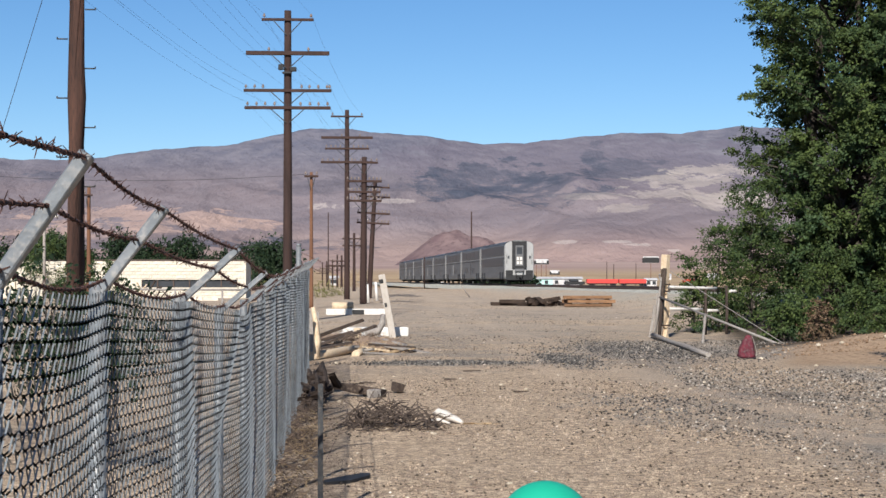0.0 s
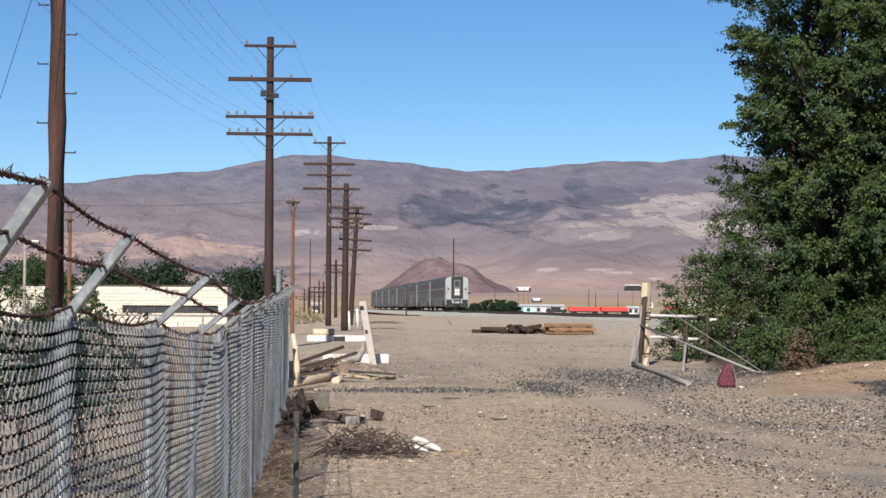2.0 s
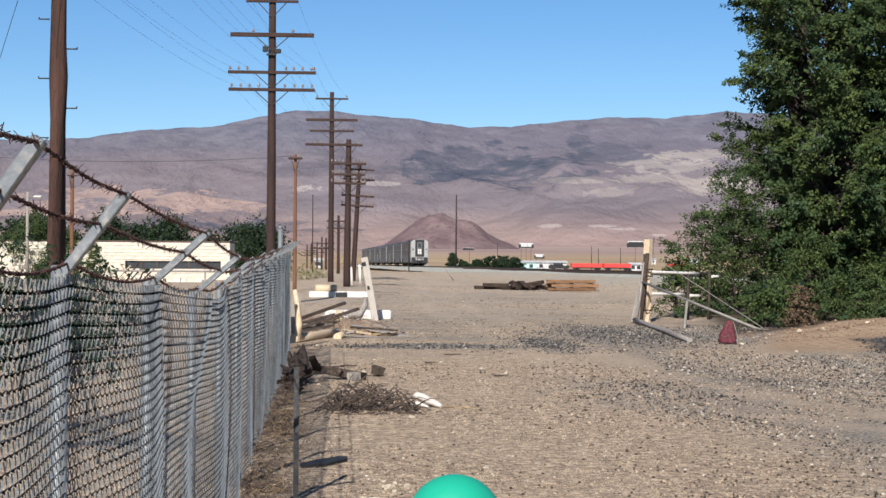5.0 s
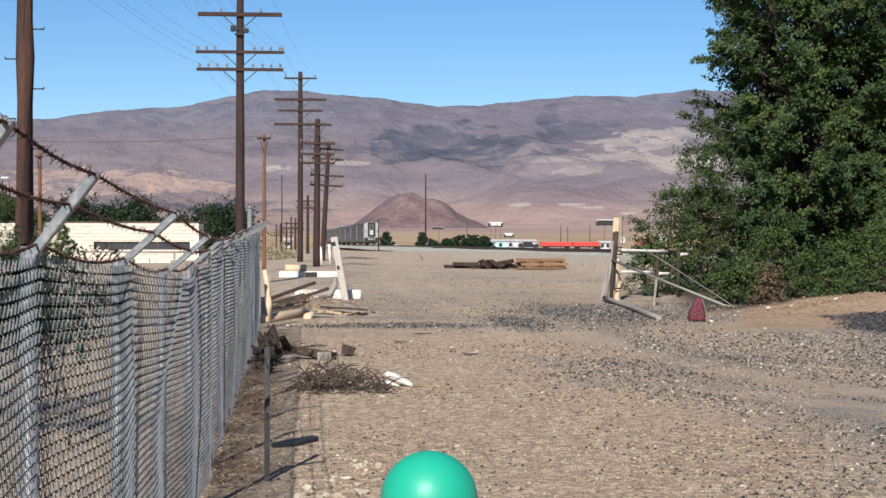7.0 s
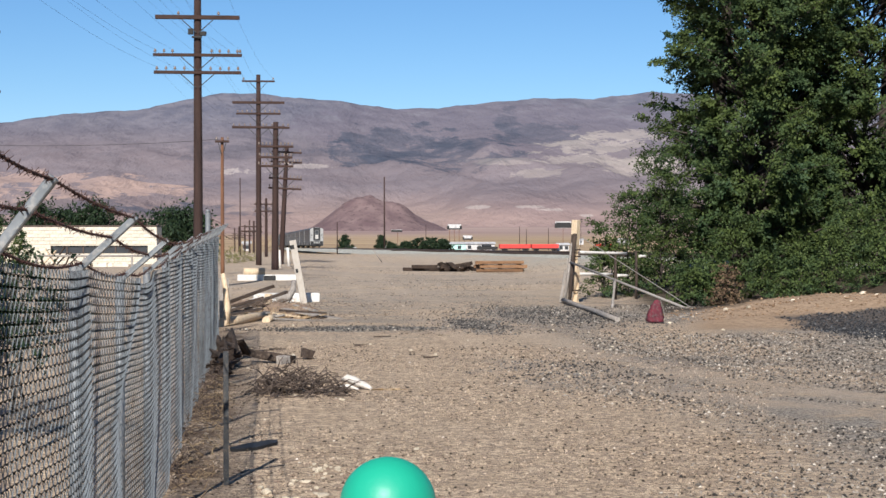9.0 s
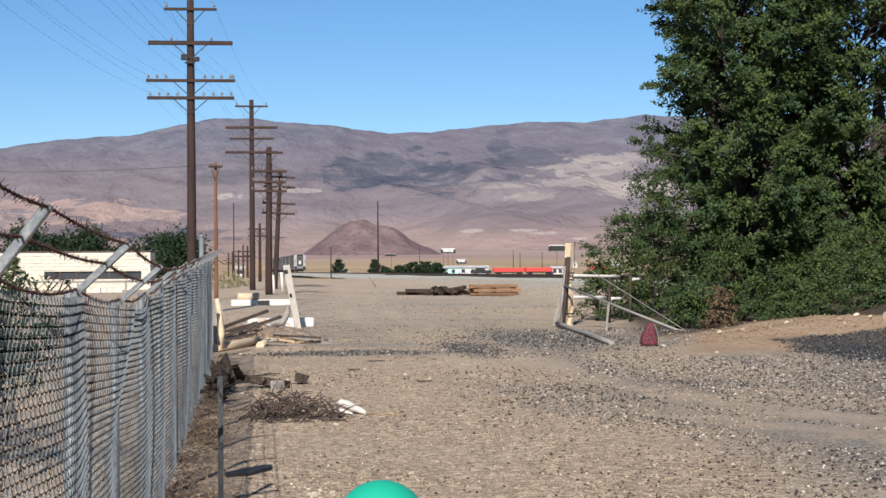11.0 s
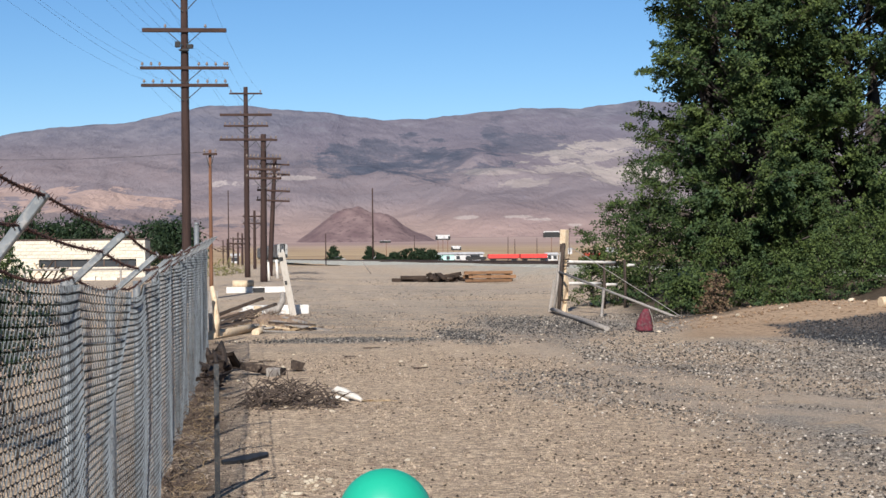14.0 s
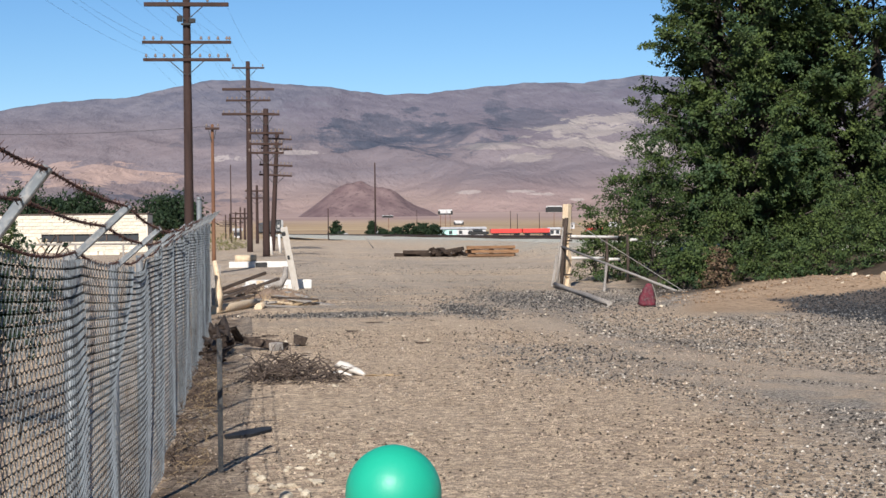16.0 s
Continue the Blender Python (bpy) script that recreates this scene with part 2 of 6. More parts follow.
    col = mix(calc("MULTIPLY", cover, 0.95), dirt, gravel)
    # scattered beds of the same stone farther off
    rag = noise_at(0.9, 6, (1, 0.6, 1), 0.7)
    for x0, y0, a, b, c in ((2.2, 36.2, 1.5, 1.0, 0.9), (4.85, 37.5, 0.7, 3.4, 0.8), (7.4, 42.0, 2.0, 5.5, 0.85), (1.4, 33.5, 1.8, 0.8, 0.35), (5.6, 58, 5.0, 6.0, 0.9), (3.0, 70, 4.0, 6.0, 0.85), (9.0, 76, 5.0, 8.0, 0.85), (3.6, 50, 2.6, 5.0, 0.7), (7.0, 86, 7.0, 4.0, 0.9), (4.6, 24, 1.2, 3.0, 0.5), (5.0, 88, 6.0, 1.6, 0.5), (10.0, 104, 7.0, 3.0, 0.5), (15.0, 112, 8.0, 4.0, 0.45), (1.0, 100, 4.0, 3.0, 0.3)):
        du, dv = calc("DIVIDE", calc("SUBTRACT", X, x0), a), calc("DIVIDE", calc("SUBTRACT", Y, y0), b)
        d = calc("ADD", calc("ADD", calc("MULTIPLY", du, du), calc("MULTIPLY", dv, dv)), calc("MULTIPLY", calc("SUBTRACT", rag, 0.5), 7.0))
        col = mix(calc("MULTIPLY", calc("MULTIPLY", band(d, 1.5, 0.4), ramp(clod, 0.34, 0.56)), c), col, gravel)
    # two ruts of paler dust, swinging from the railway down the yard and out past the bank
    way = nt.nodes.new("ShaderNodeValToRGB")
    stops = ((12.0, 9.4), (18.6, 6.9), (23.0, 5.3), (30.0, 4.7), (38.0, 4.75), (47.0, 5.1), (57.0, 4.2), (80.0, 4.6), (100.0, 7.0))
    way.color_ramp.interpolation = "B_SPLINE"
    while len(way.color_ramp.elements) < len(stops):
        way.color_ramp.elements.new(0.5)
    for el, (yy, xx) in zip(way.color_ramp.elements, stops):
        el.position, el.color = yy / 100, (xx / 10, xx / 10, xx / 10, 1)
    link(calc("DIVIDE", Y, 100.0), way.inputs["Fac"])
    lane = calc("SUBTRACT", calc("ADD", X, calc("MULTIPLY", calc("SUBTRACT", blot, 0.5), 1.3)), calc("MULTIPLY", way.outputs["Color"], 10.0))
    for off, wide, c in ((-0.75, 0.26, 0.5), (0.8, 0.3, 0.5), (0.0, 1.2, 0.12)):
        w = calc("SUBTRACT", lane, off)
        col = mix(calc("MULTIPLY", calc("MULTIPLY", band(calc("MULTIPLY", w, w), wide, 0.02), calc("MULTIPLY", ramp(clod, 0.3, 0.55), ramp(blot, 0.36, 0.56))), c), col, mix(ramp(fine, 0.4, 0.6), (0.36, 0.275, 0.195), (0.53, 0.41, 0.30)))
    # the far half of the yard: greyer, drawn out in flat streaks of stone and tyre dust
    streak = noise_at(0.55, 7, (0.32, 1.0, 1), 0.68)
    farther = calc("MULTIPLY", band(Y, 46, 62), calc("SUBTRACT", 1.0, band(Y, 150, 230)))
    col = mix(calc("MULTIPLY", calc("MULTIPLY", ramp(streak, 0.45, 0.58), farther), 0.8), col, mix(ramp(noise_at(3.5, 5, (0.5, 1, 1), 0.75), 0.4, 0.6), (0.13, 0.112, 0.096), (0.33, 0.275, 0.22)))
    col = mix(calc("MULTIPLY", calc("MULTIPLY", ramp(streak, 0.44, 0.34), farther), 0.3), col, (0.55, 0.43, 0.315))
    # bare earth of the bank
    bank = calc("MULTIPLY", band(calc("SUBTRACT", X, calc("MULTIPLY", calc("SUBTRACT", Y, 36.0), 0.3)), 8.9, 9.7), calc("MULTIPLY", band(Y, 34.0, 36.0), calc("SUBTRACT", 1.0, band(Y, 56, 66))))
    col = mix(calc("MULTIPLY", bank, 0.9), col, mix(ramp(clod, 0.36, 0.6), (0.21, 0.14, 0.085), mix(ramp(blot, 0.35, 0.65), (0.34, 0.23, 0.145), (0.46, 0.325, 0.21))))
    # dark fallen leaves under the elms; shade below the foliage is painted in too
    litter_shade = calc("MULTIPLY", band(calc("ADD", calc("SUBTRACT", X, calc("MULTIPLY", Y, 0.187)), calc("MULTIPLY", mid, 1.2)), 2.0, 3.0), calc("MULTIPLY", band(calc("ADD", Y, calc("MULTIPLY", mid, 1.5)), 41.6, 42.6), calc("SUBTRACT", 1.0, band(Y, 68, 74))))
    col = mix(calc("MULTIPLY", litter_shade, 0.92), col, mix(ramp(clod, 0.4, 0.6), (0.028, 0.022, 0.016), (0.072, 0.054, 0.038)))
    # spread of black stone at the bank's foot
    black = calc("MULTIPLY", band(calc("SUBTRACT", X, calc("MULTIPLY", mid, 1.6)), 10.6, 11.1), calc("MULTIPLY", band(calc("SUBTRACT", Y, calc("MULTIPLY", mid, 2.0)), 26.0, 27.4), calc("SUBTRACT", 1.0, band(calc("SUBTRACT", calc("ADD", Y, mid), calc("MULTIPLY", X, 0.23)), 34.9, 35.5))))
    col = mix(calc("MULTIPLY", black, 0.85), col, mix(ramp(noise_at(26, 3, None, 0.75), 0.45, 0.65), (0.026, 0.0265, 0.029), (0.085, 0.085, 0.088)))
    # dark weeds and rot by the fence foot
    rot = calc("MULTIPLY", calc("MULTIPLY", calc("MULTIPLY", band(X, -1.3, -0.8), calc("SUBTRACT", 1.0, band(X, -0.35, 0.05))), ramp(noise_at(1.1), 0.38, 0.55)), calc("SUBTRACT", 1.0, band(Y, 34, 40)))
    col = mix(calc("MULTIPLY", rot, 0.85), col, mix(ramp(clod, 0.4, 0.6), (0.065, 0.042, 0.028), (0.16, 0.10, 0.06)))
    # thrown-out track stone beside the railway
    side = calc("SUBTRACT", X, calc("ADD", calc("MULTIPLY", calc("SUBTRACT", Y, 186.0), TRACK_DX), 18.9))
    apron = calc("MULTIPLY", band(calc("ADD", side, calc("MULTIPLY", blot, 3.0)), -4.6, -1.6), calc("SUBTRACT", 1.0, band(side, 6.0, 9.0)))
    apron = calc("MULTIPLY", apron, band(Y, 78, 92))
    col = mix(calc("MULTIPLY", calc("MULTIPLY", apron, ramp(noise_at(0.5, 6, (1, 0.25, 1), 0.7), 0.36, 0.56)), 0.8), col, mix(ramp(clod, 0.36, 0.52), (0.12, 0.108, 0.09), (0.39, 0.36, 0.295)))
    # straw plain beyond the railway
    plain = mix(ramp(noise_at(0.02, 5, (0.25, 1, 1)), 0.4, 0.6), (0.29, 0.195, 0.115), (0.42, 0.305, 0.18))
    plain = mix(calc("MULTIPLY", ramp(noise_at(0.06, 6, (0.2, 1, 1), 0.7), 0.5, 0.6), 0.6), plain, (0.21, 0.145, 0.088))
    plain = mix(calc("MULTIPLY", ramp(noise_at(0.045, 5, (0.15, 1.2, 1), 0.6), 0.58, 0.66), 0.5), plain, (0.52, 0.42, 0.29))
    far = band(Y, 230, 320)
    col = mix(far, col, plain)
    sage = mix(ramp(noise_at(0.004, 6, (0.4, 1, 1)), 0.4, 0.6), (0.27, 0.185, 0.165), (0.36, 0.26, 0.215))
    col = mix(band(Y, 900, 1500), col, sage)
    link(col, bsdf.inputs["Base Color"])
    bp = nt.nodes.new("ShaderNodeBump")
    bp.inputs["Strength"].default_value, bp.inputs["Distance"].default_value = 0.9, 0.03
    link(calc("ADD", fine, calc("MULTIPLY", noise_at(48, 3), 0.7)), bp.inputs["Height"])
    link(bp.outputs[0], bsdf.inputs["Normal"])
    return m


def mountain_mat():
    """Dry slopes: mauve-brown scree and high rock with distance haze in their colour, outcrops of dark rock, pale ash
    beds and tan fans at the foot.
    """
    m = bpy.data.materials.new("dry_hazed_slopes")
    m.use_nodes = True
    nt = m.node_tree
    link = nt.links.new
    bsdf = nt.nodes["Principled BSDF"]
    bsdf.inputs["Roughness"].default_value, bsdf.inputs["Specular IOR Level"].default_value = 0.95, 0.05
    co = nt.nodes.new("ShaderNodeTexCoord")
    sep = nt.nodes.new("ShaderNodeSeparateXYZ")
    link(co.outputs["Object"], sep.inputs[0])

    def calc(op, a, b=0.0, clamp=False):
        n = nt.nodes.new("ShaderNodeMath")
        n.operation, n.use_clamp = op, clamp
        for k, c in ((0, a), (1, b)):
            if isinstance(c, (int, float)):
                n.inputs[k].default_value = c
            else:
                link(c, n.inputs[k])
        return n.outputs[0]

    def noise_at(scale, stretch, detail=7, rough=0.62):
        mp = nt.nodes.new("ShaderNodeMapping")
        mp.inputs["Scale"].default_value = stretch
        link(co.outputs["Object"], mp.inputs["Vector"])
        n = nt.nodes.new("ShaderNodeTexNoise")
        n.inputs["Scale"].default_value, n.inputs["Detail"].default_value, n.inputs["Roughness"].default_value = scale, detail, rough
        link(mp.outputs[0], n.inputs["Vector"])
        return n.outputs["Fac"]

    def mix(fac, a, b):
        n = nt.nodes.new("ShaderNodeMixRGB")
        link(fac, n.inputs[0])
        for k, c in ((1, a), (2, b)):
            if isinstance(c, tuple):
                n.inputs[k].default_value = (*c, 1)
            else:
                link(c, n.inputs[k])
        return n.outputs[0]

    def ramp(src, a, b):
        n = nt.nodes.new("ShaderNodeMapRange")
        n.interpolation_type = "SMOOTHSTEP"
        n.inputs["From Min"].default_value, n.inputs["From Max"].default_value = a, b
        link(src, n.inputs["Value"])
        return n.outputs[0]

    u, v = calc("DIVIDE", sep.outputs[0], sep.outputs[1]), calc("DIVIDE", sep.outputs[2], sep.outputs[1])
    rag = noise_at(0.014, (1, 0.5, 1.2), 10, 0.74)

    def bed(u0, v0, a, b, ragged=5.0):
        du = calc("DIVIDE", calc("SUBTRACT", u, u0), a)
        dv = calc("DIVIDE", calc("SUBTRACT", v, v0), b)
        d = calc("ADD", calc("MULTIPLY", du, du), calc("MULTIPLY", dv, dv))
        d = calc("ADD", d, calc("MULTIPLY", calc("SUBTRACT", rag, 0.5), ragged * 2))
        return ramp(d, 1.25, 0.65)

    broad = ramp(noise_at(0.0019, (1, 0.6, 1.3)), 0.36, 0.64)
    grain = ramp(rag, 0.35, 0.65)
    # the scree's bluish cast is distance haze put into its colour
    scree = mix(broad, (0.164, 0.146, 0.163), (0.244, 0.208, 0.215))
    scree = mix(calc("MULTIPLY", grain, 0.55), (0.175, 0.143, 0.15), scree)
    # greyer, bluer tone high up: distance haze painted over the rock
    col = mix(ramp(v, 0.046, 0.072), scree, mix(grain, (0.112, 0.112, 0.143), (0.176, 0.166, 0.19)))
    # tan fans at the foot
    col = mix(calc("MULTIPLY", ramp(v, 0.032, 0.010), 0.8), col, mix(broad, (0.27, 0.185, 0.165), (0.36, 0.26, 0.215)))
    # left-hand pink benches
    for spec in ((-0.12, 0.031, 0.06, 0.006), (-0.16, 0.022, 0.05, 0.005), (-0.07, 0.028, 0.03, 0.004)):
        col = mix(calc("MULTIPLY", bed(*spec), 0.75), col, (0.41, 0.29, 0.24))
    col = mix(calc("MULTIPLY", bed(0.14, 0.062, 0.12, 0.017, 2.5), 0.55), col, (0.15, 0.13, 0.155))
    for spec, c in (((0.085, 0.054, 0.032, 0.011), 0.75), ((0.115, 0.049, 0.03, 0.009), 0.7), ((0.06, 0.049, 0.02, 0.006), 0.7), ((0.165, 0.060, 0.03, 0.006), 0.6),
                    ((0.145, 0.066, 0.006, 0.010), 0.5), ((0.01, 0.050, 0.04, 0.006), 0.35), ((-0.17, 0.055, 0.012, 0.003), 0.6), ((-0.13, 0.018, 0.08, 0.004), 0.6), ((-0.04, 0.016, 0.05, 0.004), 0.55)):
        col = mix(calc("MULTIPLY", bed(*spec), c), col, mix(grain, (0.062, 0.072, 0.097), (0.115, 0.112, 0.137)))
    for spec, c in (((0.195, 0.0535, 0.03, 0.004), 0.6), ((0.215, 0.060, 0.03, 0.003), 0.6), ((0.162, 0.038, 0.018, 0.003), 0.4), ((0.195, 0.046, 0.026, 0.003), 0.5), ((0.225, 0.042, 0.026, 0.006), 0.55), ((0.14, 0.0445, 0.022, 0.002), 0.35)):
        col = mix(calc("MULTIPLY", bed(*spec), c), col, (0.40, 0.345, 0.30))
    for spec in ((-0.004, 0.0385, 0.014, 0.0028), (0.03, 0.0415, 0.012, 0.0012), (0.128, 0.0185, 0.006, 0.0009), (0.158, 0.0185, 0.008, 0.0009), (0.172, 0.0168, 0.014, 0.0013), (0.192, 0.0135, 0.006, 0.001)):
        col = mix(calc("MULTIPLY", bed(*spec, 6.0), 0.45), col, (0.46, 0.40, 0.36))
    link(col, bsdf.inputs["Base Color"])
    bp = nt.nodes.new("ShaderNodeBump")
    bp.inputs["Strength"].default_value, bp.inputs["Distance"].default_value = 1.0, 26.0
    link(noise_at(0.012, (1, 0.35, 1.4), 8, 0.6), bp.inputs["Height"])
    link(bp.outputs[0], bsdf.inputs["Normal"])
    return m


def ridge(a):
    """Height of the skyline at 4 km, by the degrees to the right of the fence's line."""
    a = np.asarray(a, float)
    z = np.interp(a, [-40, -22, -14, -11.2, -10.4, -9.0, -7.7, -6.5, -5.1, -3.5, -3.0, -2.0, -1.3, 0.0, 1.4, 2.5, 4.5, 6.0, 7.6, 9.4, 11.0, 13.0, 20, 40],
                  [230, 250, 262, 258, 255, 256, 263, 278, 287, 294, 306, 319, 331, 333, 322, 318, 298, 300, 312, 322, 319, 334, 300, 250])
    return z + 1.0 * np.sin(a * 5.0) + 0.6 * np.sin(a * 17.3 + 1)


def build_mountains():
    aa = np.radians(np.linspace(-40, 42, 420))
    rr = np.concatenate([np.linspace(1700, 4000, 110), np.linspace(4040, 4700, 12)])
    ga, gr = np.meshgrid(aa, rr, indexing="ij")
    x, y = gr * np.sin(ga), gr * np.cos(ga)
    top = ridge(np.degrees(ga)) - 4
    t = (gr - 1700) / 2300.0
    # apron, foothills, main slope
    z = 3 + top * (0.14 * np.clip(t, 0, 1) + 0.86 * np.clip(t, 0, 1) ** 1.9)
    w = waves(x, y * 0.8, 260, 21, 5)
    w2 = np.abs(waves(x + 60 * w, y * 0.35, 120, 27, 4))
    body = np.sin(np.clip(t, 0, 1) * math.pi) ** 0.8
    body = body * (1 - rise(0.72, 0.97, t))
    z = z + body * (26 * w - 34 * w2 + 12) * (0.35 + 0.65 * rise(0.05, 0.45, t))
    z = z - 60 * rise(1.0, 1.3, t)
    v = np.stack([x, y, z], -1).reshape(-1, 3)
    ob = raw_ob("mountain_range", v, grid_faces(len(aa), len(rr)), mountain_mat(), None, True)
    tagged(ob, "long dry purple-brown mountain range with gullied slopes", "mountain", kind="structure")
    # the small red cone before the range
    xs, ys = np.linspace(20, 198, 110), np.linspace(1515, 1690, 70)
    gx, gy = np.meshgrid(xs, ys, indexing="ij")
    dx = gx - 99.0
    d = np.hypot(np.where(dx < 0, dx * 1.5, dx * 0.98), (gy - 1600) / 0.95)
    z = ground_z(gx, gy) - 1.6 + 37.0 * np.clip(1 - (np.sqrt(d ** 2 + 200) - 6) / 76.0, 0, 1) ** 1.05
    z = z + 2.0 * np.exp(-(((gx - 84) / 9) ** 2 + ((gy - 1592) / 18) ** 2)) + 4.0 * np.exp(-(((gx - 131) / 10) ** 2 + ((gy - 1585) / 16) ** 2))
    z = z + (2.0 * waves(gx, gy, 12, 31, 5) - 3.4 * np.abs(waves(gx, gy * 0.6, 9, 35, 4)) + 1.5) * np.exp(-(d / 52) ** 2)
    v = np.stack([gx, gy, z], -1).reshape(-1, 3)
    hm = material("red_cinder_slopes", (0.112, 0.074, 0.077), (0.195, 0.137, 0.13), 0.055, 0.95, fine=0.22, c3=(0.095, 0.065, 0.066), spec=0.1, spread=0.3)
    tagged(raw_ob("red_hill", v, grid_faces(110, 70), hm, None, True), "low reddish cinder hill on the plain", "hill", kind="structure")


build_ground()
build_mountains()

# ---- telegraph poles ----
def pole_top(e, arms):
    for z, half, pins, thick in arms:
        bm = bmesh.new()
        box_bm(bm, (half * 2, thick, thick * 1.15), pose(0, -0.16, z), 0.012, 0.003, int(z * 10))
        a = part("crossarm", bm, M["arm"], e)
        for sgn in (-1, 1):
            bm = bmesh.new()
            tube_bm(bm, (sgn * min(0.62, half * 0.55), -0.19, z - 0.04), (sgn * 0.05, -0.19, z - 0.55), 0.018, n=5)
            part("brace", bm, M["iron"], e)
        for k in pins:
            bm = bmesh.new()
            x = k * half
            tube_bm(bm, (x, -0.16, z + 0.05), (x, -0.16, z + 0.13), 0.016, n=5)
            tube_bm(bm, (x, -0.16, z + 0.11), (x, -0.16, z + 0.17), 0.052, 0.05, n=7)
            tube_bm(bm, (x, -0.16, z + 0.17), (x, -0.16, z + 0.22), 0.038, 0.026, n=7)
            part("insulator", bm, M["glass"], a)


def telegraph_pole(place, height, r, arms, label, mat="pole", lean=(0.0, 0.0), group="telegraph line along the railway"):
    e = thing("telegraph_pole", place, label, "utility pole", group)
    bm = bmesh.new()
    n = 8
    pts = [(0, 0, -0.3 + (height + 0.3) * k / n) for k in range(n + 1)]
    bent_bm(bm, pts, [r * (1.12 - 0.34 * k / n) for k in range(n + 1)], 12, 0.03, int(place[1]))
    part("shaft", bm, M[mat], e)
    pole_top(e, arms)
    e.rotation_euler = (radians(lean[1]), radians(lean[0]), 0)
    return e


EIGHT = [-0.93, -0.72, -0.52, -0.3, 0.3, 0.52, 0.72, 0.93]
telegraph_pole((-2.0, 64, 0), 11.5, 0.165, [(11.15, 0.95, [-0.9, 0.9], 0.09), (9.92, 1.52, [-0.45, 0.5], 0.13), (8.55, 1.6, [-0.95, -0.75, -0.56, 0.32, 0.5, 0.7, 0.9, 0.96], 0.1), (7.92, 1.57, EIGHT, 0.1)],
               "tall dark creosoted wooden telegraph pole with four crossarms and insulators")
telegraph_pole((0.27, 103, 0), 11.5, 0.16, [(11.1, 0.96, [-0.9, 0.9], 0.09), (9.85, 1.52, [-0.2, 0.5], 0.13), (9.2, 1.3, EIGHT, 0.1), (8.4, 1.55, EIGHT, 0.12)],
               "tall dark wooden telegraph pole with four crossarms before the mountains")
telegraph_pole((1.06, 89, 0), 7.8, 0.17, [(7.5, 0.7, [-0.9, 0.9], 0.09), (6.55, 0.9, EIGHT, 0.1), (6.0, 0.85, EIGHT, 0.1), (5.55, 0.9, EIGHT, 0.1)],
               "shorter dark wooden telegraph pole with four crossarms", lean=(0.4, 0))
telegraph_pole((1.6, 106, 0), 7.4, 0.15, [(7.1, 0.9, [-0.9, 0.9], 0.09), (6.5, 0.95, EIGHT, 0.1), (5.5, 1.0, EIGHT, 0.1), (4.9, 1.0, EIGHT, 0.1)],
               "short leaning dark telegraph pole with several crossarms", lean=(3.0, 0))


def stepped_pole():
    e = thing("utility_pole", (-4.69, 31, 0), "stout weathered brown utility pole with climbing steps", "utility pole")
    bm = bmesh.new()
    bent_bm(bm, [(0, 0, -0.3), (0, 0, 2), (0.01, 0, 5), (0, 0, 8), (0, 0, 11)], [0.175, 0.17, 0.165, 0.155, 0.14], 14, 0.025, 5)
    part("shaft", bm, M["near_pole"], e)
    for k in range(6):
        for s in (1, -1):
            bm = bmesh.new()
            zz = (3.41 if s > 0 else 3.93) + 1.045 * k
            tube_bm(bm, (s * 0.15, 0, zz), (s * 0.33, 0, zz), 0.014, n=6)
            tube_bm(bm, (s * 0.33, 0, zz - 0.01), (s * 0.335, 0, zz + 0.035), 0.013, n=6)
            part("step", bm, M["iron"], e)


stepped_pole()

# ---- chain link fence ----
FENCE_X = -0.665
POST_Y = [-1.4, 1.0, 3.3] + [4.78 + 2.37 * k for k in range(13)]


def fence_top(y):
    return float(np.interp(y, [0, 3.3, 4.8, 7.2, 9.6, 11.9, 16, 21, 33], [1.87, 1.87, 1.85, 1.78, 1.69, 1.69, 1.76, 1.83, 1.95]))


def arm_tip(y):
    """Where an arm ends, out from the fence's line; each has been bent a little its own way."""
    return Vector((float(np.interp(y, [3.3, 4.8, 7.2, 9.6, 11.9, 33], [0.185, 0.184, 0.25, 0.26, 0.237, 0.225])), y, float(np.interp(y, [1, 3.3, 4.8, 7.2, 9.6, 11.9, 19, 33], [2.1, 2.125, 2.076, 1.995, 1.895, 1.88, 1.98, 2.18]))))


def strand(y, f):
    """A point of a barbed strand that sits at the share f of the arms' length."""
    k = max(i for i, p in enumerate(POST_Y) if p <= y)
    k = min(k, len(POST_Y) - 2)
    a, b = POST_Y[k], POST_Y[k + 1]
    t = (y - a) / (b - a)
    ends = []
    for q in (a, b):
        low = Vector((0.0, q, fence_top(q)))
        ends.append(low.lerp(arm_tip(q), f))
    return ends[0].lerp(ends[1], t) - Vector((0, 0, (0.014 if f > 0.3 else 0.035) * math.sin(math.pi * t)))


def fence_x(y, z):
    """The mesh hangs a little loose between its posts."""
    return FENCE_X + 0.05 + 0.035 * math.sin(y * 1.1 + 0.6) * math.sin(z * 1.6) + 0.10 * math.exp(-((y - 8.9) / 1.2) ** 2) * rise_1(z, 0.9, 1.7) - 0.02 * math.sin(y * 2.66 + 1)


def rise_1(v, a, b):
    t = max(0.0, min(1.0, (v - a) / (b - a)))
    return t * t * (3 - 2 * t)


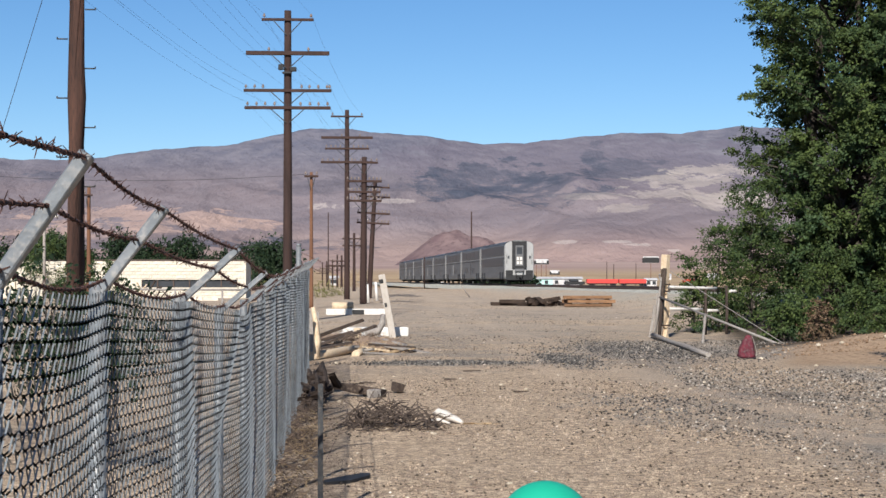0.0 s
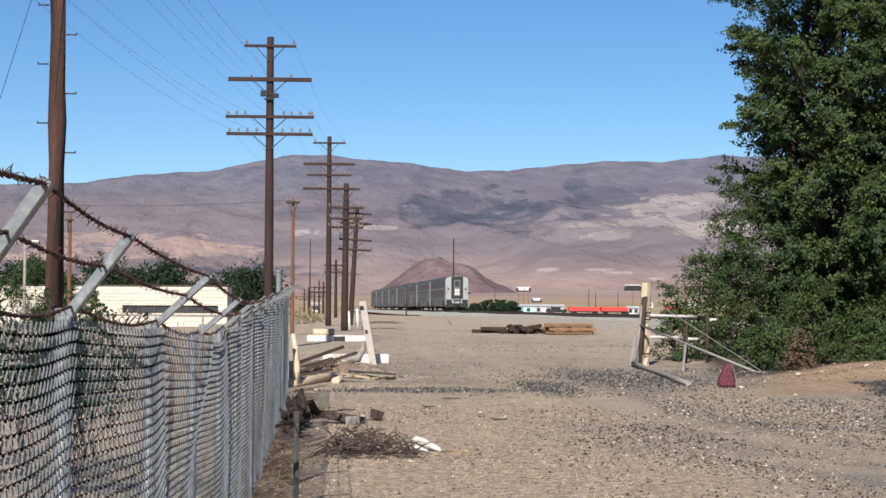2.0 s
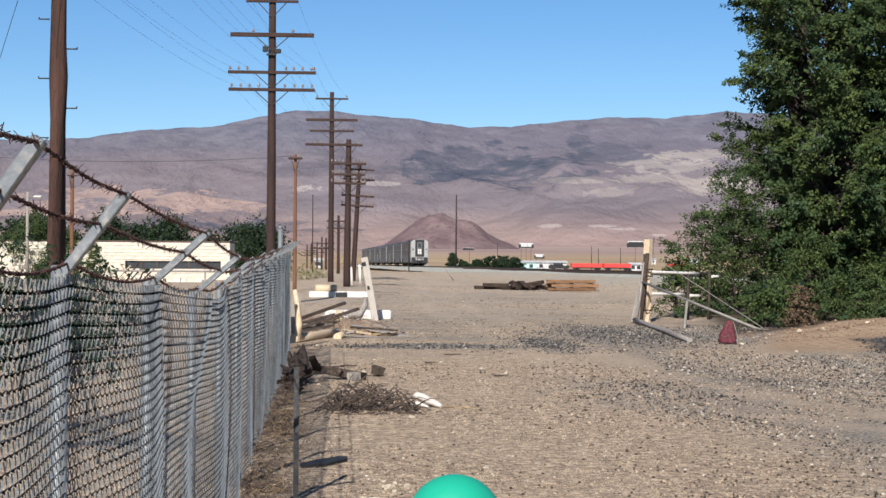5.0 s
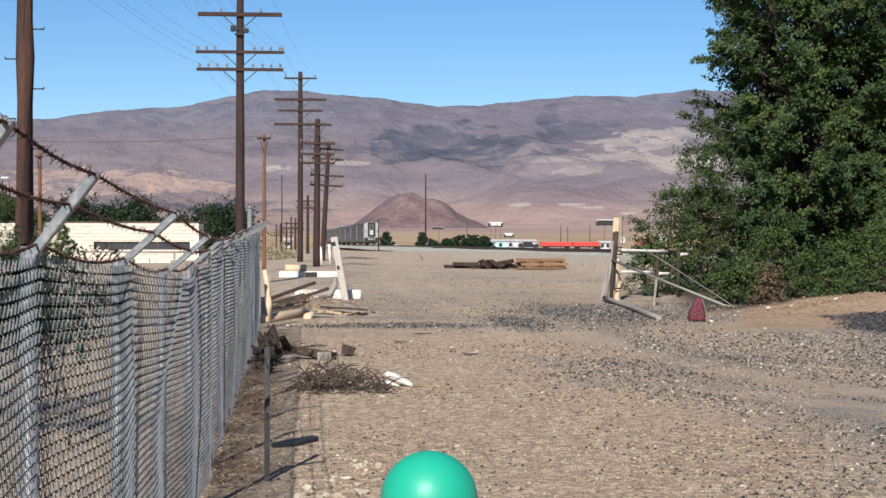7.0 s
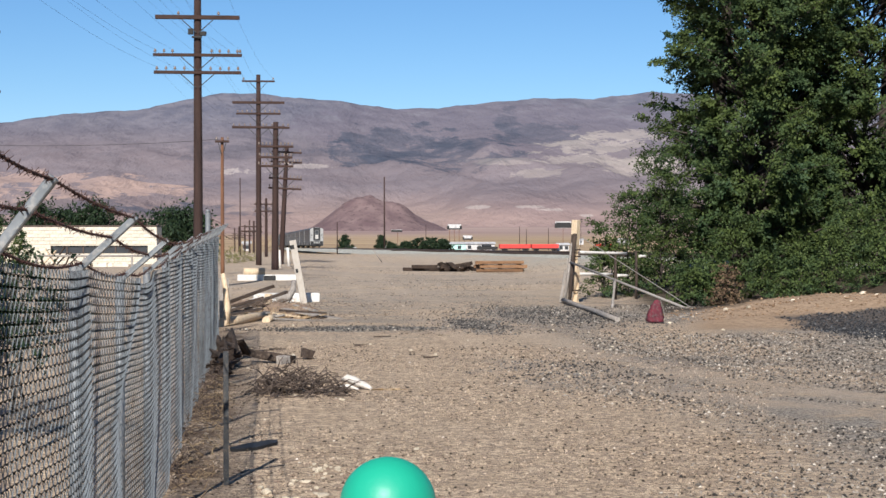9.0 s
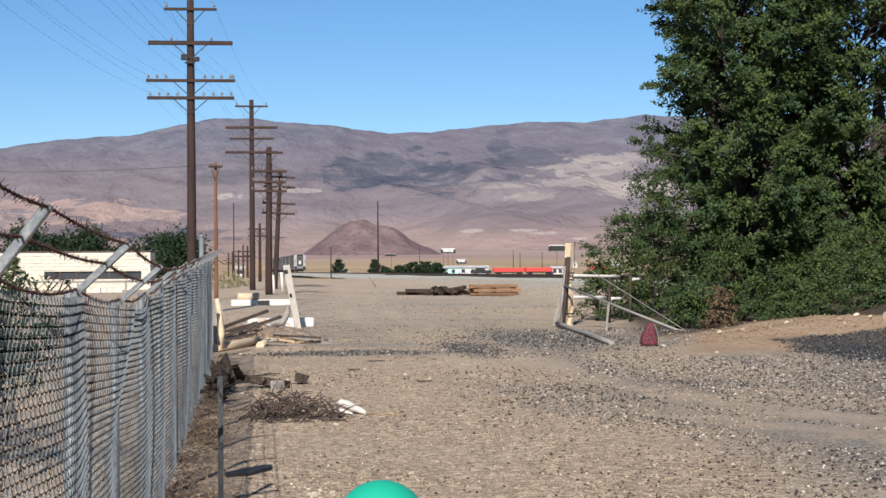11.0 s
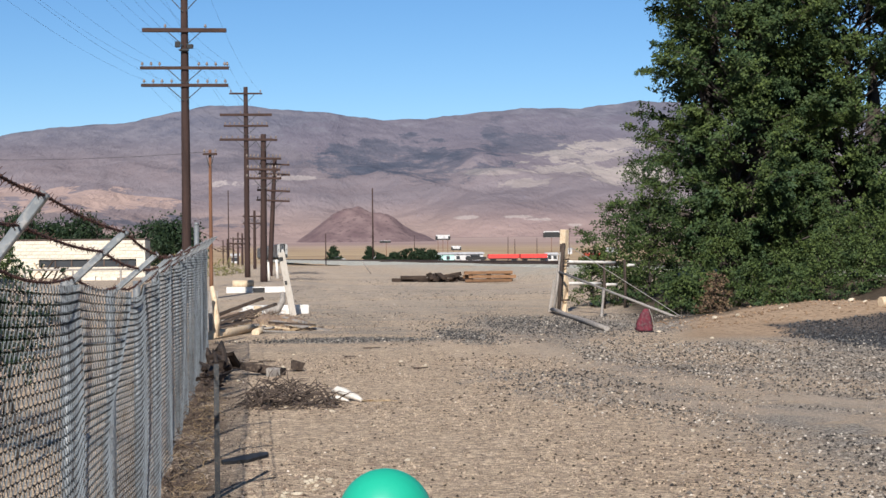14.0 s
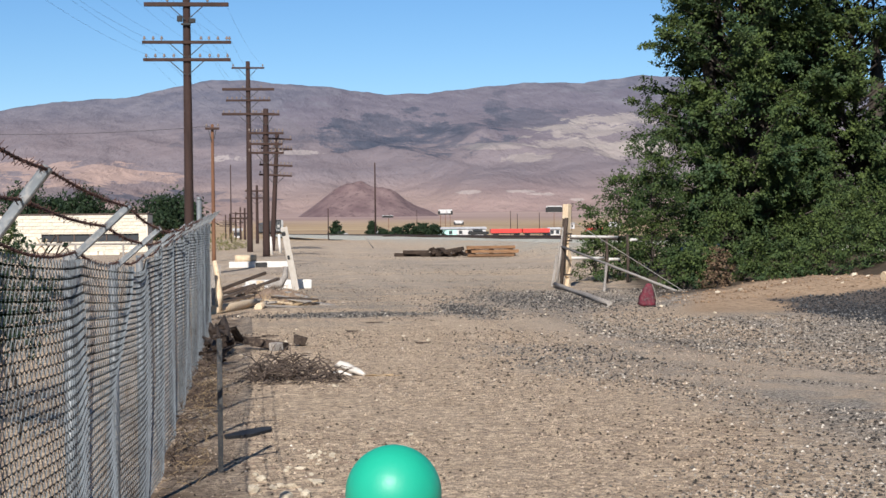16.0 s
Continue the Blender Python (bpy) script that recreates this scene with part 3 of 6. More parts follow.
def build_fence():
    e = thing("chain_link_fence", (FENCE_X, 0, 0), "sagging galvanised chain-link fence topped with rusty barbed wire", "fence")
    step, pitch, rad = 0.0359, 0.0359, 0.0021
    y_posts = POST_Y
    for k, y in enumerate(y_posts):
        top = fence_top(y)
        bm = bmesh.new()
        tube_bm(bm, (0, y, -0.2), (0, y, top + 0.02), 0.025, n=10)
        part("post", bm, M["steel"], e)
        bm = bmesh.new()
        a, b = Vector((-0.005, y, top - 0.02)), arm_tip(y)
        d = (b - a)
        m = Matrix.Translation((a + b) / 2) @ d.to_track_quat("Z", "Y").to_matrix().to_4x4()
        box_bm(bm, (0.045, 0.03, d.length), m, 0.004, 0.001, k)
        arm = part("arm", bm, M["steel"], e, "galvanised barbed-wire arm")
    # mesh, bay by bay
    for k in range(len(POST_Y) - 1):
        y0, y1 = y_posts[k], y_posts[k + 1]
        if y1 < 2.0:
            continue
        n = round((y1 - y0) / pitch)
        st = (y1 - y0) / n
        verts, faces = [], []
        sag = 0.055 if 9 < y0 < 11 else 0.015
        rows = int(fence_top((y0 + y1) / 2) / step)
        for w in range(n):
            ya = y0 + w * st
            top = fence_top(ya) - sag * math.sin(math.pi * w / n)
            for h in range(2 * rows):
                r, end = h // 2, 0.86 if h % 2 else 0.14
                z = 0.02 + (r + end) * (top - 0.02) / rows
                here, there = (r + w) % 2, (r + 1 + w) % 2
                yy = ya + st * (here + (there - here) * end)
                # flattened spiral: strokes one way lie in front, strokes the other way behind, and hook over at the joints
                dx = fence_x(yy, z) - FENCE_X + (0.0052 if there > here else -0.0052)
                base = len(verts)
                verts += [(dx + rad, yy, z), (dx - rad * 0.5, yy, z + rad * 1.25), (dx - rad * 0.5, yy, z - rad * 1.25)]
                if h:
                    q = base - 3
                    faces += [(q, q + 1, base + 1, base), (q + 1, q + 2, base + 2, base + 1), (q + 2, q, base, base + 2)]
        ob = raw_ob("mesh_panel", verts, faces, M["mesh"], e)
        tagged(ob, "woven galvanised wire mesh", kind="stuff")
    # barbed strands
    rnd = random.Random(4)
    for f in (0.97, 0.6, 0.12):
        bm = bmesh.new()
        pts = [strand(y, f) for y in np.arange(1.2, POST_Y[-1], 0.15)]
        bent_bm(bm, pts, [0.0036] * len(pts), 5)
        part("barbed_wire", bm, M["rust"], e, "rusty twisted barbed wire")
        bm = bmesh.new()
        y = 1.3
        while y < 20:
            c = strand(y, f)
            for _ in range(4):
                d = Vector((rnd.uniform(-1, 1), rnd.uniform(-0.8, 0.8), rnd.uniform(-1, 1))).normalized() * rnd.uniform(0.013, 0.024)
                tube_bm(bm, c - d * 0.2, c + d, 0.0016, 0.001, n=3, caps=False)
            for _ in range(2):
                c2 = c + Vector((0, rnd.uniform(-0.012, 0.012), 0))
                tube_bm(bm, c2 - Vector((0, 0.008, 0)), c2 + Vector((0, 0.008, 0)), 0.006, n=5)
            y += rnd.uniform(0.06, 0.09)
        tagged(part("barbing", bm, M["rust"], e), kind="stuff")


build_fence()


# ---- green ball post ----
def ball_post():
    e = thing("ball_topped_post", (0.18, 1.385, 0), "slim steel post capped with a glossy turquoise-green plastic ball", "post")
    bm = bmesh.new()
    tube_bm(bm, (0, 0, 0), (0, 0, 1.645), 0.016, n=10)
    part("post", bm, M["iron"], e)
    bm = bmesh.new()
    bmesh.ops.create_uvsphere(bm, u_segments=48, v_segments=24, radius=0.0418, matrix=Matrix.Translation((0.002, 0, 1.6765)))
    for f in bm.faces:
        f.smooth = True
    part("ball", bm, M["ball"], e, "glossy turquoise-green plastic ball")


ball_post()


# ---- trees ----
LEAF = {}


def leaf_mat(name, c1, c2, c3=None):
    m = bpy.data.materials.new(name)
    m.use_nodes = True
    nt = m.node_tree
    bsdf = nt.nodes["Principled BSDF"]
    gi = nt.nodes.new("ShaderNodeNewGeometry")
    r = nt.nodes.new("ShaderNodeValToRGB")
    r.color_ramp.elements[0].color, r.color_ramp.elements[1].color = (*c1, 1), (*c2, 1)
    nt.links.new(gi.outputs["Random Per Island"], r.inputs["Fac"])
    col = r.outputs["Color"]
    if c3:
        # whole boughs lean to a bluer green
        co, nz, mr, mx = (nt.nodes.new("ShaderNode" + k) for k in ("TexCoord", "TexNoise", "MapRange", "MixRGB"))
        nz.inputs["Scale"].default_value, nz.inputs["Detail"].default_value = 0.8, 3
        mr.inputs["From Min"].default_value, mr.inputs["From Max"].default_value, mr.inputs["To Max"].default_value = 0.4, 0.65, 0.75
        nt.links.new(co.outputs["Object"], nz.inputs["Vector"])
        nt.links.new(nz.outputs["Fac"], mr.inputs["Value"])
        nt.links.new(mr.outputs[0], mx.inputs[0])
        nt.links.new(col, mx.inputs[1])
        mx.inputs[2].default_value = (*c3, 1)
        col = mx.outputs[0]
    nt.links.new(col, bsdf.inputs["Base Color"])
    bsdf.inputs["Roughness"].default_value, bsdf.inputs["Specular IOR Level"].default_value = 0.65, 0.2
    tr = nt.nodes.new("ShaderNodeBsdfTranslucent")
    nt.links.new(col, tr.inputs["Color"])
    ad = nt.nodes.new("ShaderNodeMixShader")
    ad.inputs[0].default_value = 0.14
    nt.links.new(bsdf.outputs[0], ad.inputs[1])
    nt.links.new(tr.outputs[0], ad.inputs[2])
    nt.links.new(ad.outputs[0], nt.nodes["Material Output"].inputs["Surface"])
    return m


LEAF["elm"] = leaf_mat("elm_leaves", (0.026, 0.041, 0.012), (0.086, 0.115, 0.029), (0.026, 0.053, 0.025))
LEAF["dark"] = leaf_mat("dark_far_leaves", (0.010, 0.021, 0.011), (0.027, 0.045, 0.018))


def leaves(name, clumps, per, size, mat, parent, seed, droop=0.3):
    """Many small folded leaves on clumps (centre, radius): loose sprays with gaps between them."""
    rs = np.random.RandomState(seed)
    V, Fc = [], []
    base = 0
    for (cx, cy, cz), r in clumps:
        n = max(6, int(per * r * r * 0.55))
        # sprays: short drooping twigs of leaves that start inside the clump
        d = rs.normal(size=(n, 3))
        d /= np.linalg.norm(d, axis=1)[:, None]
        d[:, 2] = d[:, 2] * 0.8
        c = np.array([cx, cy, cz]) + d * (r * rs.uniform(0.45, 1.0, (n, 1)) ** 0.6)
        way = d + rs.normal(size=(n, 3)) * 0.55
        for k in range(9):
            p = c + rs.normal(size=(n, 3)) * size * (0.3 + 0.05 * k) + way * size * 0.36 * k + np.array([0, 0, -droop * size * k * k * 0.07])
            u = d * 0.5 + rs.normal(size=(n, 3)) * 0.6 + np.array([0, 0, -droop])
            u /= np.linalg.norm(u, axis=1)[:, None]
            w = np.cross(u, rs.normal(size=(n, 3)))
            w /= np.linalg.norm(w, axis=1)[:, None] + 1e-9
            s = size * rs.uniform(0.55, 1.5, (n, 1))
            q = np.stack([p - u * s * 0.5, p + w * s * 0.25, p + u * s * 0.6 + np.array([0, 0, -0.1]) * s, p - w * s * 0.25], 1)
            V.append(q.reshape(-1, 3))
            idx = base + np.arange(n * 4).reshape(n, 4)
            Fc += idx.tolist()
            base += n * 4
    ob = raw_ob(name, np.concatenate(V), Fc, mat, parent)
    return tagged(ob, kind="stuff")


def unit(v):
    return v / (np.linalg.norm(v, axis=-1, keepdims=True) + 1e-9)


def bough_tree(place, height, spread, label, seed, shape, boughs, twigs, per_twig, size, low=0.08, mat="elm", group="", trunk=0.2, twig_len=0.82, stems=1):
    """A tree grown bough by bough: boughs carry flat drooping twigs, twigs carry leaves in two rows."""
    rnd, rs = random.Random(seed), np.random.RandomState(seed)
    e = thing("tree", place, label, "tree", group)
    bm = bmesh.new()
    for k in range(stems):
        a, o = k * 2.2 + 0.4, 0.0 if stems == 1 else 0.25 * spread
        bent_bm(bm, [(o * math.cos(a) * 0.3, o * math.sin(a) * 0.3, -0.2), (o * math.cos(a), o * math.sin(a), height * 0.2), (o * math.cos(a) * 1.5 - 0.06, o * math.sin(a) * 1.4, height * 0.45), (o * math.cos(a) + 0.05, o * math.sin(a), height * 0.7), (0, 0, height * 0.93)],
                [trunk * 1.25, trunk, trunk * 0.75, trunk * 0.45, trunk * 0.1], 10, 0.08, seed + k)
    part("trunk", bm, M["bark"], e)
    wood, V = bmesh.new(), []
    for k in range(boughs):
        f = low + (1 - low) * (k + rnd.random()) / boughs
        a = k * 2.39996 + rnd.uniform(-0.4, 0.4)
        swell = 1 + 0.15 * math.sin(3 * a + f * 9 + seed) + 0.13 * math.sin(2 * a - f * 23 + seed * 1.7)
        reach = spread * shape(f) * swell * rnd.choice((1.0, 1.0, 0.92, 0.8, 0.55))
        out = np.array([math.cos(a), math.sin(a), 0.0])
        z1 = height * f * rnd.uniform(0.9, 1.14)
        z0 = max(0.05, z1 - reach * rnd.uniform(0.35, 0.8))
        root, tip = np.array([0, 0, z0]), out * reach + np.array([0, 0, z1])
        mid = root * 0.45 + tip * 0.55 + np.array([0, 0, 0.12 * reach])
        r0 = trunk * 0.22 * (1.1 - f) + 0.008
        bent_bm(wood, [root, mid, tip], [r0, r0 * 0.6, r0 * 0.2], 5, 0.08, seed + k)
        t = rs.uniform(0.25, 1.0, (twigs, 1)) ** 0.7
        o = root * (1 - t) ** 2 + 2 * mid * t * (1 - t) + tip * t * t
        fan = unit(rs.normal(size=(twigs, 3)) * np.array([1, 1, 0.55]) + out * 0.75 + np.array([0, 0, 0.28]))
        length = twig_len * rs.uniform(0.5, 1.15, (twigs, 1)) * (1.15 - 0.35 * t)
        flat = unit(np.array([0, 0, 1.0]) + out * 0.95 + rs.normal(size=(twigs, 3)) * 0.35)
        side = unit(np.cross(fan, flat))
        u = rs.uniform(0.05, 1, (twigs, per_twig, 1))
        sgn = np.where(rs.random_sample((twigs, per_twig, 1)) < 0.5, -1.0, 1.0)
        taper = np.sqrt(np.clip(1.05 - u, 0, 1))
        p = o[:, None] + fan[:, None] * length[:, None] * u + side[:, None] * sgn * taper * length[:, None] * 0.27 * rs.random_sample(u.shape)
        p = p + rs.normal(size=p.shape) * size * 0.4 - np.array([0, 0, 0.14]) * length[:, None] * u * u
        d = unit(fan[:, None] * 0.6 + side[:, None] * sgn * 0.8 + rs.normal(size=p.shape) * 0.4 + np.array([0, 0, -0.25]))
        nrm = flat[:, None] + rs.normal(size=p.shape) * 0.5
        w = unit(np.cross(nrm, d))
        s = size * rs.uniform(0.6, 1.3, u.shape)
        V.append(np.stack([p - d * s * 0.5, p + w * s * 0.27, p + d * s * 0.55, p - w * s * 0.27], 2).reshape(-1, 3))
    tagged(part("branchwork", wood, M["bark"], e), kind="stuff")
    V = np.concatenate(V)
    V[:, 2] = np.maximum(V[:, 2], 0.02)
    tagged(raw_ob("crown", V, np.arange(len(V)).reshape(-1, 4).tolist(), LEAF[mat], e), kind="stuff")
    return e


def tree(place, height, spread, label, seed, size=0.14, per=430, low=0.5, mat="elm", group="", limbs=9, shape=None, trunk=0.2):
    rnd = random.Random(seed)
    e = thing("tree", place, label, "tree", group)
    bm = bmesh.new()
    bent_bm(bm, [(0, 0, -0.2), (0.05, 0, height * 0.2), (-0.06, 0.05, height * 0.45), (0.05, 0, height * 0.7), (0, 0, height * 0.93)],
            [trunk * 1.25, trunk, trunk * 0.75, trunk * 0.45, trunk * 0.1], 10, 0.08, seed)
    part("trunk", bm, M["bark"], e)
    clumps = []
    for k in range(limbs):
        a, z0 = k * 2.4 + rnd.uniform(-0.3, 0.3), height * (0.08 + 0.72 * k / limbs)
        reach = spread * (shape(min(1, (z0 + height * 0.12) / height)) if shape else 1) * rnd.uniform(0.75, 1.05)
        tip = Vector((math.cos(a) * reach, math.sin(a) * reach, z0 + rnd.uniform(0.1, 0.25) * height))
        mid = Vector((tip.x * 0.5, tip.y * 0.5, z0 + (tip.z - z0) * 0.65))
        bm = bmesh.new()
        bent_bm(bm, [(0, 0, z0), mid, tip], [trunk * 0.4, trunk * 0.25, trunk * 0.06], 6, 0.08, seed + k)
        part("limb", bm, M["bark"], e)
    n = max(9, int(22.5 * height * spread / 6))
    for k in range(n):
        z = height * (low + (1 - low) * (k + 0.5) / n) if height > 3 else height * rnd.uniform(low, 1)
        reach = spread * (shape(z / height) if shape else math.sqrt(max(0.05, 1 - (2 * z / height - 1) ** 2)))
        a, rr = rnd.uniform(0, 6.283), reach * math.sqrt(rnd.uniform(0.06, 1)) * rnd.choice((1, 0.95, 1.12))
        clumps.append(((math.cos(a) * rr, math.sin(a) * rr, z + rnd.uniform(-0.3, 0.3)), rnd.uniform(0.36, 0.82) * min(1.0, 0.45 + spread / 5)))
    leaves("crown", clumps, per, size, LEAF[mat], e, seed, 0.35)
    return e


def elm_shape(f):
    return 0.98 + 0.22 * min(1.0, f / 0.35) if f < 0.78 else max(0.15, 1.2 - (f - 0.78) * 4.2)


ELM = "big leafy green elm tree standing behind the dirt bank"
bough_tree((16.6, 57, 0.2), 15.0, 2.75, ELM, 3, elm_shape, 250, 24, 36, 0.112, low=0.10, group="elms by the gate", trunk=0.3, stems=2)
bough_tree((18.9, 61.5, 0.2), 14.0, 2.8, ELM, 6, elm_shape, 150, 16, 16, 0.18, low=0.155, group="elms by the gate", trunk=0.28)
bough_tree((20.9, 58, 0.2), 14.5, 3.0, ELM, 5, elm_shape, 210, 24, 36, 0.118, low=0.07, group="elms by the gate", trunk=0.3, stems=2)
bough_tree((25.6, 60, 0.2), 14.0, 3.2, ELM, 8, elm_shape, 130, 14, 18, 0.17, low=0.13, group="elms by the gate", trunk=0.3, stems=2)
SUCKER = "low bushy elm sucker growth at the foot of the big trees"


def round_shape(f):
    return math.sqrt(max(0.08, 1 - (1.5 * f - 0.45) ** 2)) * 0.95


def cone_shape(f):
    return 1.08 - 0.75 * f


for x, y, h, w, k, per in ((13.2, 55.6, 4.7, 1.5, 11, 240), (11.9, 54.6, 3.3, 1.05, 12, 230), (11.0, 54.0, 2.2, 0.8, 13, 220), (16.3, 51.5, 1.5, 1.0, 14, 230), (17.9, 51.5, 2.2, 1.1, 15, 230), (19.6, 52.5, 1.8, 1.5, 25, 210), (22.2, 53.5, 1.9, 1.6, 26, 190), (15.0, 62.5, 3.4, 1.8, 16, 160), (18.4, 63.5, 3.6, 2.0, 17, 140), (21.8, 63.5, 3.6, 2.0, 23, 140), (25.0, 64.5, 3.6, 2.0, 24, 140),
                           (13.5, 50.4, 1.5, 0.85, 28, 200), (14.7, 49.2, 1.2, 0.75, 29, 200), (15.2, 54.0, 2.6, 1.0, 30, 200), (11.7, 45.6, 1.1, 0.75, 18, 260), (12.4, 46.0, 0.95, 0.6, 19, 260), (14.9, 46.4, 1.05, 0.7, 20, 300), (16.0, 47.2, 1.9, 0.95, 21, 300), (17.6, 47.8, 1.5, 0.9, 22, 300), (19.4, 48.6, 1.5, 0.9, 27, 260)):
    bough_tree((x, y, float(ground_z(x, y)) - 0.05), h * 1.02, w * 0.85, SUCKER, k, cone_shape, int(11 + 7.5 * w * h), 9, 19 if y < 60 else 14, 0.085 if y < 60 else 0.12, low=0.05, trunk=0.035, twig_len=0.36 + 0.32 * w, group="sucker growth")

# ---- train ----
M["alu"] = material("dull_stainless_car_side", (0.10, 0.10, 0.10), (0.155, 0.152, 0.15), 0.8, 0.55, 0.25, fine=3, c3=(0.10, 0.097, 0.094), stretch=(1, 0.2, 3))
M["white_end"] = material("pale_grey_car_end", (0.25, 0.245, 0.235), (0.33, 0.325, 0.31), 2, 0.5, 0.1, c3=(0.30, 0.285, 0.265))
# dark metal, and the flat pieces that stand in for shade
M["dark"] = material("sooty_steel_and_shade", (0.010, 0.010, 0.011), (0.026, 0.025, 0.024), 3, 0.7)
M["white_paint"] = material("chalky_white_paint", (0.50, 0.47, 0.42), (0.64, 0.61, 0.56), 4, 0.75, bump=0.2, c3=(0.5, 0.42, 0.34), fine=14)
M["car_roof"] = material("blue_grey_car_roof", (0.12, 0.128, 0.14), (0.185, 0.195, 0.21), 0.6, 0.5, 0.2, fine=3)
M["pane"] = material("dark_window_band", (0.018, 0.02, 0.023), (0.04, 0.043, 0.047), 2, 0.4)


def rail_car(train, y, k):
    """A double-deck car: ribbed silver side, long dark upper glazing, small lower windows, doors, skirts, dark panels
    for the shaded openings over the trucks.
    """
    first, length, half, n = k == 0, 25.4, 1.55, 9
    roof_line = [(half * math.sin(a), 4.1 + 0.62 * math.cos(a) ** 0.8) for a in np.linspace(-1.35, 1.35, n)]
    prof = [(-half + 0.1, 0.55), (-half, 0.7), (-half, 4.1)] + roof_line + [(half, 4.1), (half, 0.7), (half - 0.1, 0.55)]
    bm = bmesh.new()
    rings = [[bm.verts.new((px, yy, pz)) for px, pz in prof] for yy in (y, y + length)]
    for i in range(len(prof)):
        j = (i + 1) % len(prof)
        bm.faces.new((rings[0][i], rings[0][j], rings[1][j], rings[1][i]))
    bm.faces.new(rings[0][::-1])
    bm.faces.new(rings[1])
    car = part("passenger_car", bm, M["alu"], train, "stainless double-deck passenger car")
    bm = bmesh.new()
    shell = [[bm.verts.new((px * 1.012, yy, pz + 0.02)) for px, pz in roof_line] for yy in (y + 0.05, y + length - 0.05)]
    for i in range(n - 1):
        bm.faces.new((shell[0][i], shell[0][i + 1], shell[1][i + 1], shell[1][i]))
    bmesh.ops.solidify(bm, geom=list(bm.faces), thickness=0.03)
    part("roof", bm, M["car_roof"], car, "pale blue-grey arched roof")

    def side_box(name, s, yc, zc, w, h, mat, out=0.004, label=""):
        b = bmesh.new()
        box_bm(b, (0.03, w, h), pose(s * (half + out), y + yc, zc), 0.006)
        return part(name, b, M[mat], car, label)

    for s in (-1, 1):
        if first:
            side_box("window", s, 12.7, 3.66, 23.2, 0.95, "pane", label="long dark upper glazing")
            side_box("panel", s, 12.7, 2.42, 22.0, 0.85, "pane", label="dark lower side panel")
        elif k in (1, 2):
            for c in range(4):
                side_box("window", s, 4.4 + c * 5.5, 3.55, 5.1, 0.9, "pane", label="long dark upper glazing")
        else:
            for c in range(9):
                side_box("window", s, 3 + c * 2.4, 3.45, 1.7 if k % 2 else 1.95, 0.72, "pane")
        for c in ((2, 3, 6, 7) if not first else ()):
            side_box("window", s, 3.2 + c * 2.35, 1.75, 1.35, 0.62, "pane")
        if not first:
            side_box("door", s, 12.6, 1.65, 0.95, 1.9, "pane" if k % 2 else "white_end", 0.006, "side entrance door")
        for z in (2.78, 2.96):
            side_box("rib", s, length / 2, z, length - 0.9, 0.06, "white_end" if z > 2.9 else "dark", 0.003)
        for c in (0.16, length - 0.16):
            side_box("corner_pillar", s, c, 2.45, 0.2, 3.4, "white_end", 0.006, "pale corner pillar")
        # the side is uncut: dark panels carry the shade of the wheel openings
        for b in (3.2, length - 3.2):
            for dy in (-1.15, 1.15):
                side_box("truck_recess_panel", s, b + dy, 0.92, 1.35, 0.78, "dark", 0.002, "dark panel for the shaded wheel recess")
        side_box("skirt", s, length / 2, 0.92, length - 11.5, 0.5, "alu", 0.008, "pale lower skirt")
    for b in (3.2, length - 3.2):
        bm = bmesh.new()
        box_bm(bm, (2.2, 2.9, 0.45), pose(0, y + b, 0.5), 0.05)
        for dy in (-1.1, 1.1):
            for s in (-0.75, 0.75):
                tube_bm(bm, (s - 0.06, y + b + dy, 0.47), (s + 0.06, y + b + dy, 0.47), 0.46, n=14)
        part("truck", bm, M["dark"], car, "dark wheel truck")
    if not first:
        bm = bmesh.new()
        box_bm(bm, (1.5, 1.02, 2.6), pose(0, y - 0.5, 3.0), 0.05)
        part("gangway", bm, M["dark"], car, "dark bellows between cars")
    if first:
        bm = bmesh.new()
        rim = [[bm.verts.new((px * 0.985, yy, 0.75 + (pz - 0.55) * 0.945)) for px, pz in prof] for yy in (y - 0.07, y + 0.01)]
        for i in range(len(prof)):
            j = (i + 1) % len(prof)
            bm.faces.new((rim[0][i], rim[0][j], rim[1][j], rim[1][i]))
        bm.faces.new(rim[0][::-1])
        bm.faces.new(rim[1])
        end = part("end_wall", bm, M["white_end"], car, "pale flat end wall")
        bm = bmesh.new()
        box_bm(bm, (1.55, 0.22, 2.95), pose(0, y - 0.16, 3.15), 0.03)
        part("gangway", bm, M["dark"], car, "dark end door and gangway frame")
        bm = bmesh.new()
        box_bm(bm, (0.86, 0.05, 2.2), pose(0, y - 0.29, 3.05), 0.02)
        part("end_door", bm, M["alu"], car, "grey end door")
        bm = bmesh.new()
        box_bm(bm, (0.6, 0.02, 0.75), pose(0, y - 0.325, 3.6), 0.01)
        part("door_window", bm, M["pane"], car)
        for dx in (-0.17, 0.17):
            for dz in (2.3, 2.75):
                bm = bmesh.new()
                box_bm(bm, (0.26, 0.03, 0.36), pose(dx, y - 0.33, dz), 0.01)
                part("door_panel", bm, M["white_paint"], car, "pale lower door panel")
        bm = bmesh.new()
        box_bm(bm, (1.0, 0.2, 0.3), pose(0, y - 0.2, 1.52), 0.03)
        part("hose_box", bm, M["alu"], car, "grey hose and cable box")
        for s in (-1, 1):
            bm = bmesh.new()
            tube_bm(bm, (s * 0.45, y - 0.22, 1.4), (s * 0.28, y - 0.34, 0.7), 0.05, n=6)
            part("hose", bm, M["dark"], car, "black brake hose")
            for dz in (2.2, 2.8):
                bm = bmesh.new()
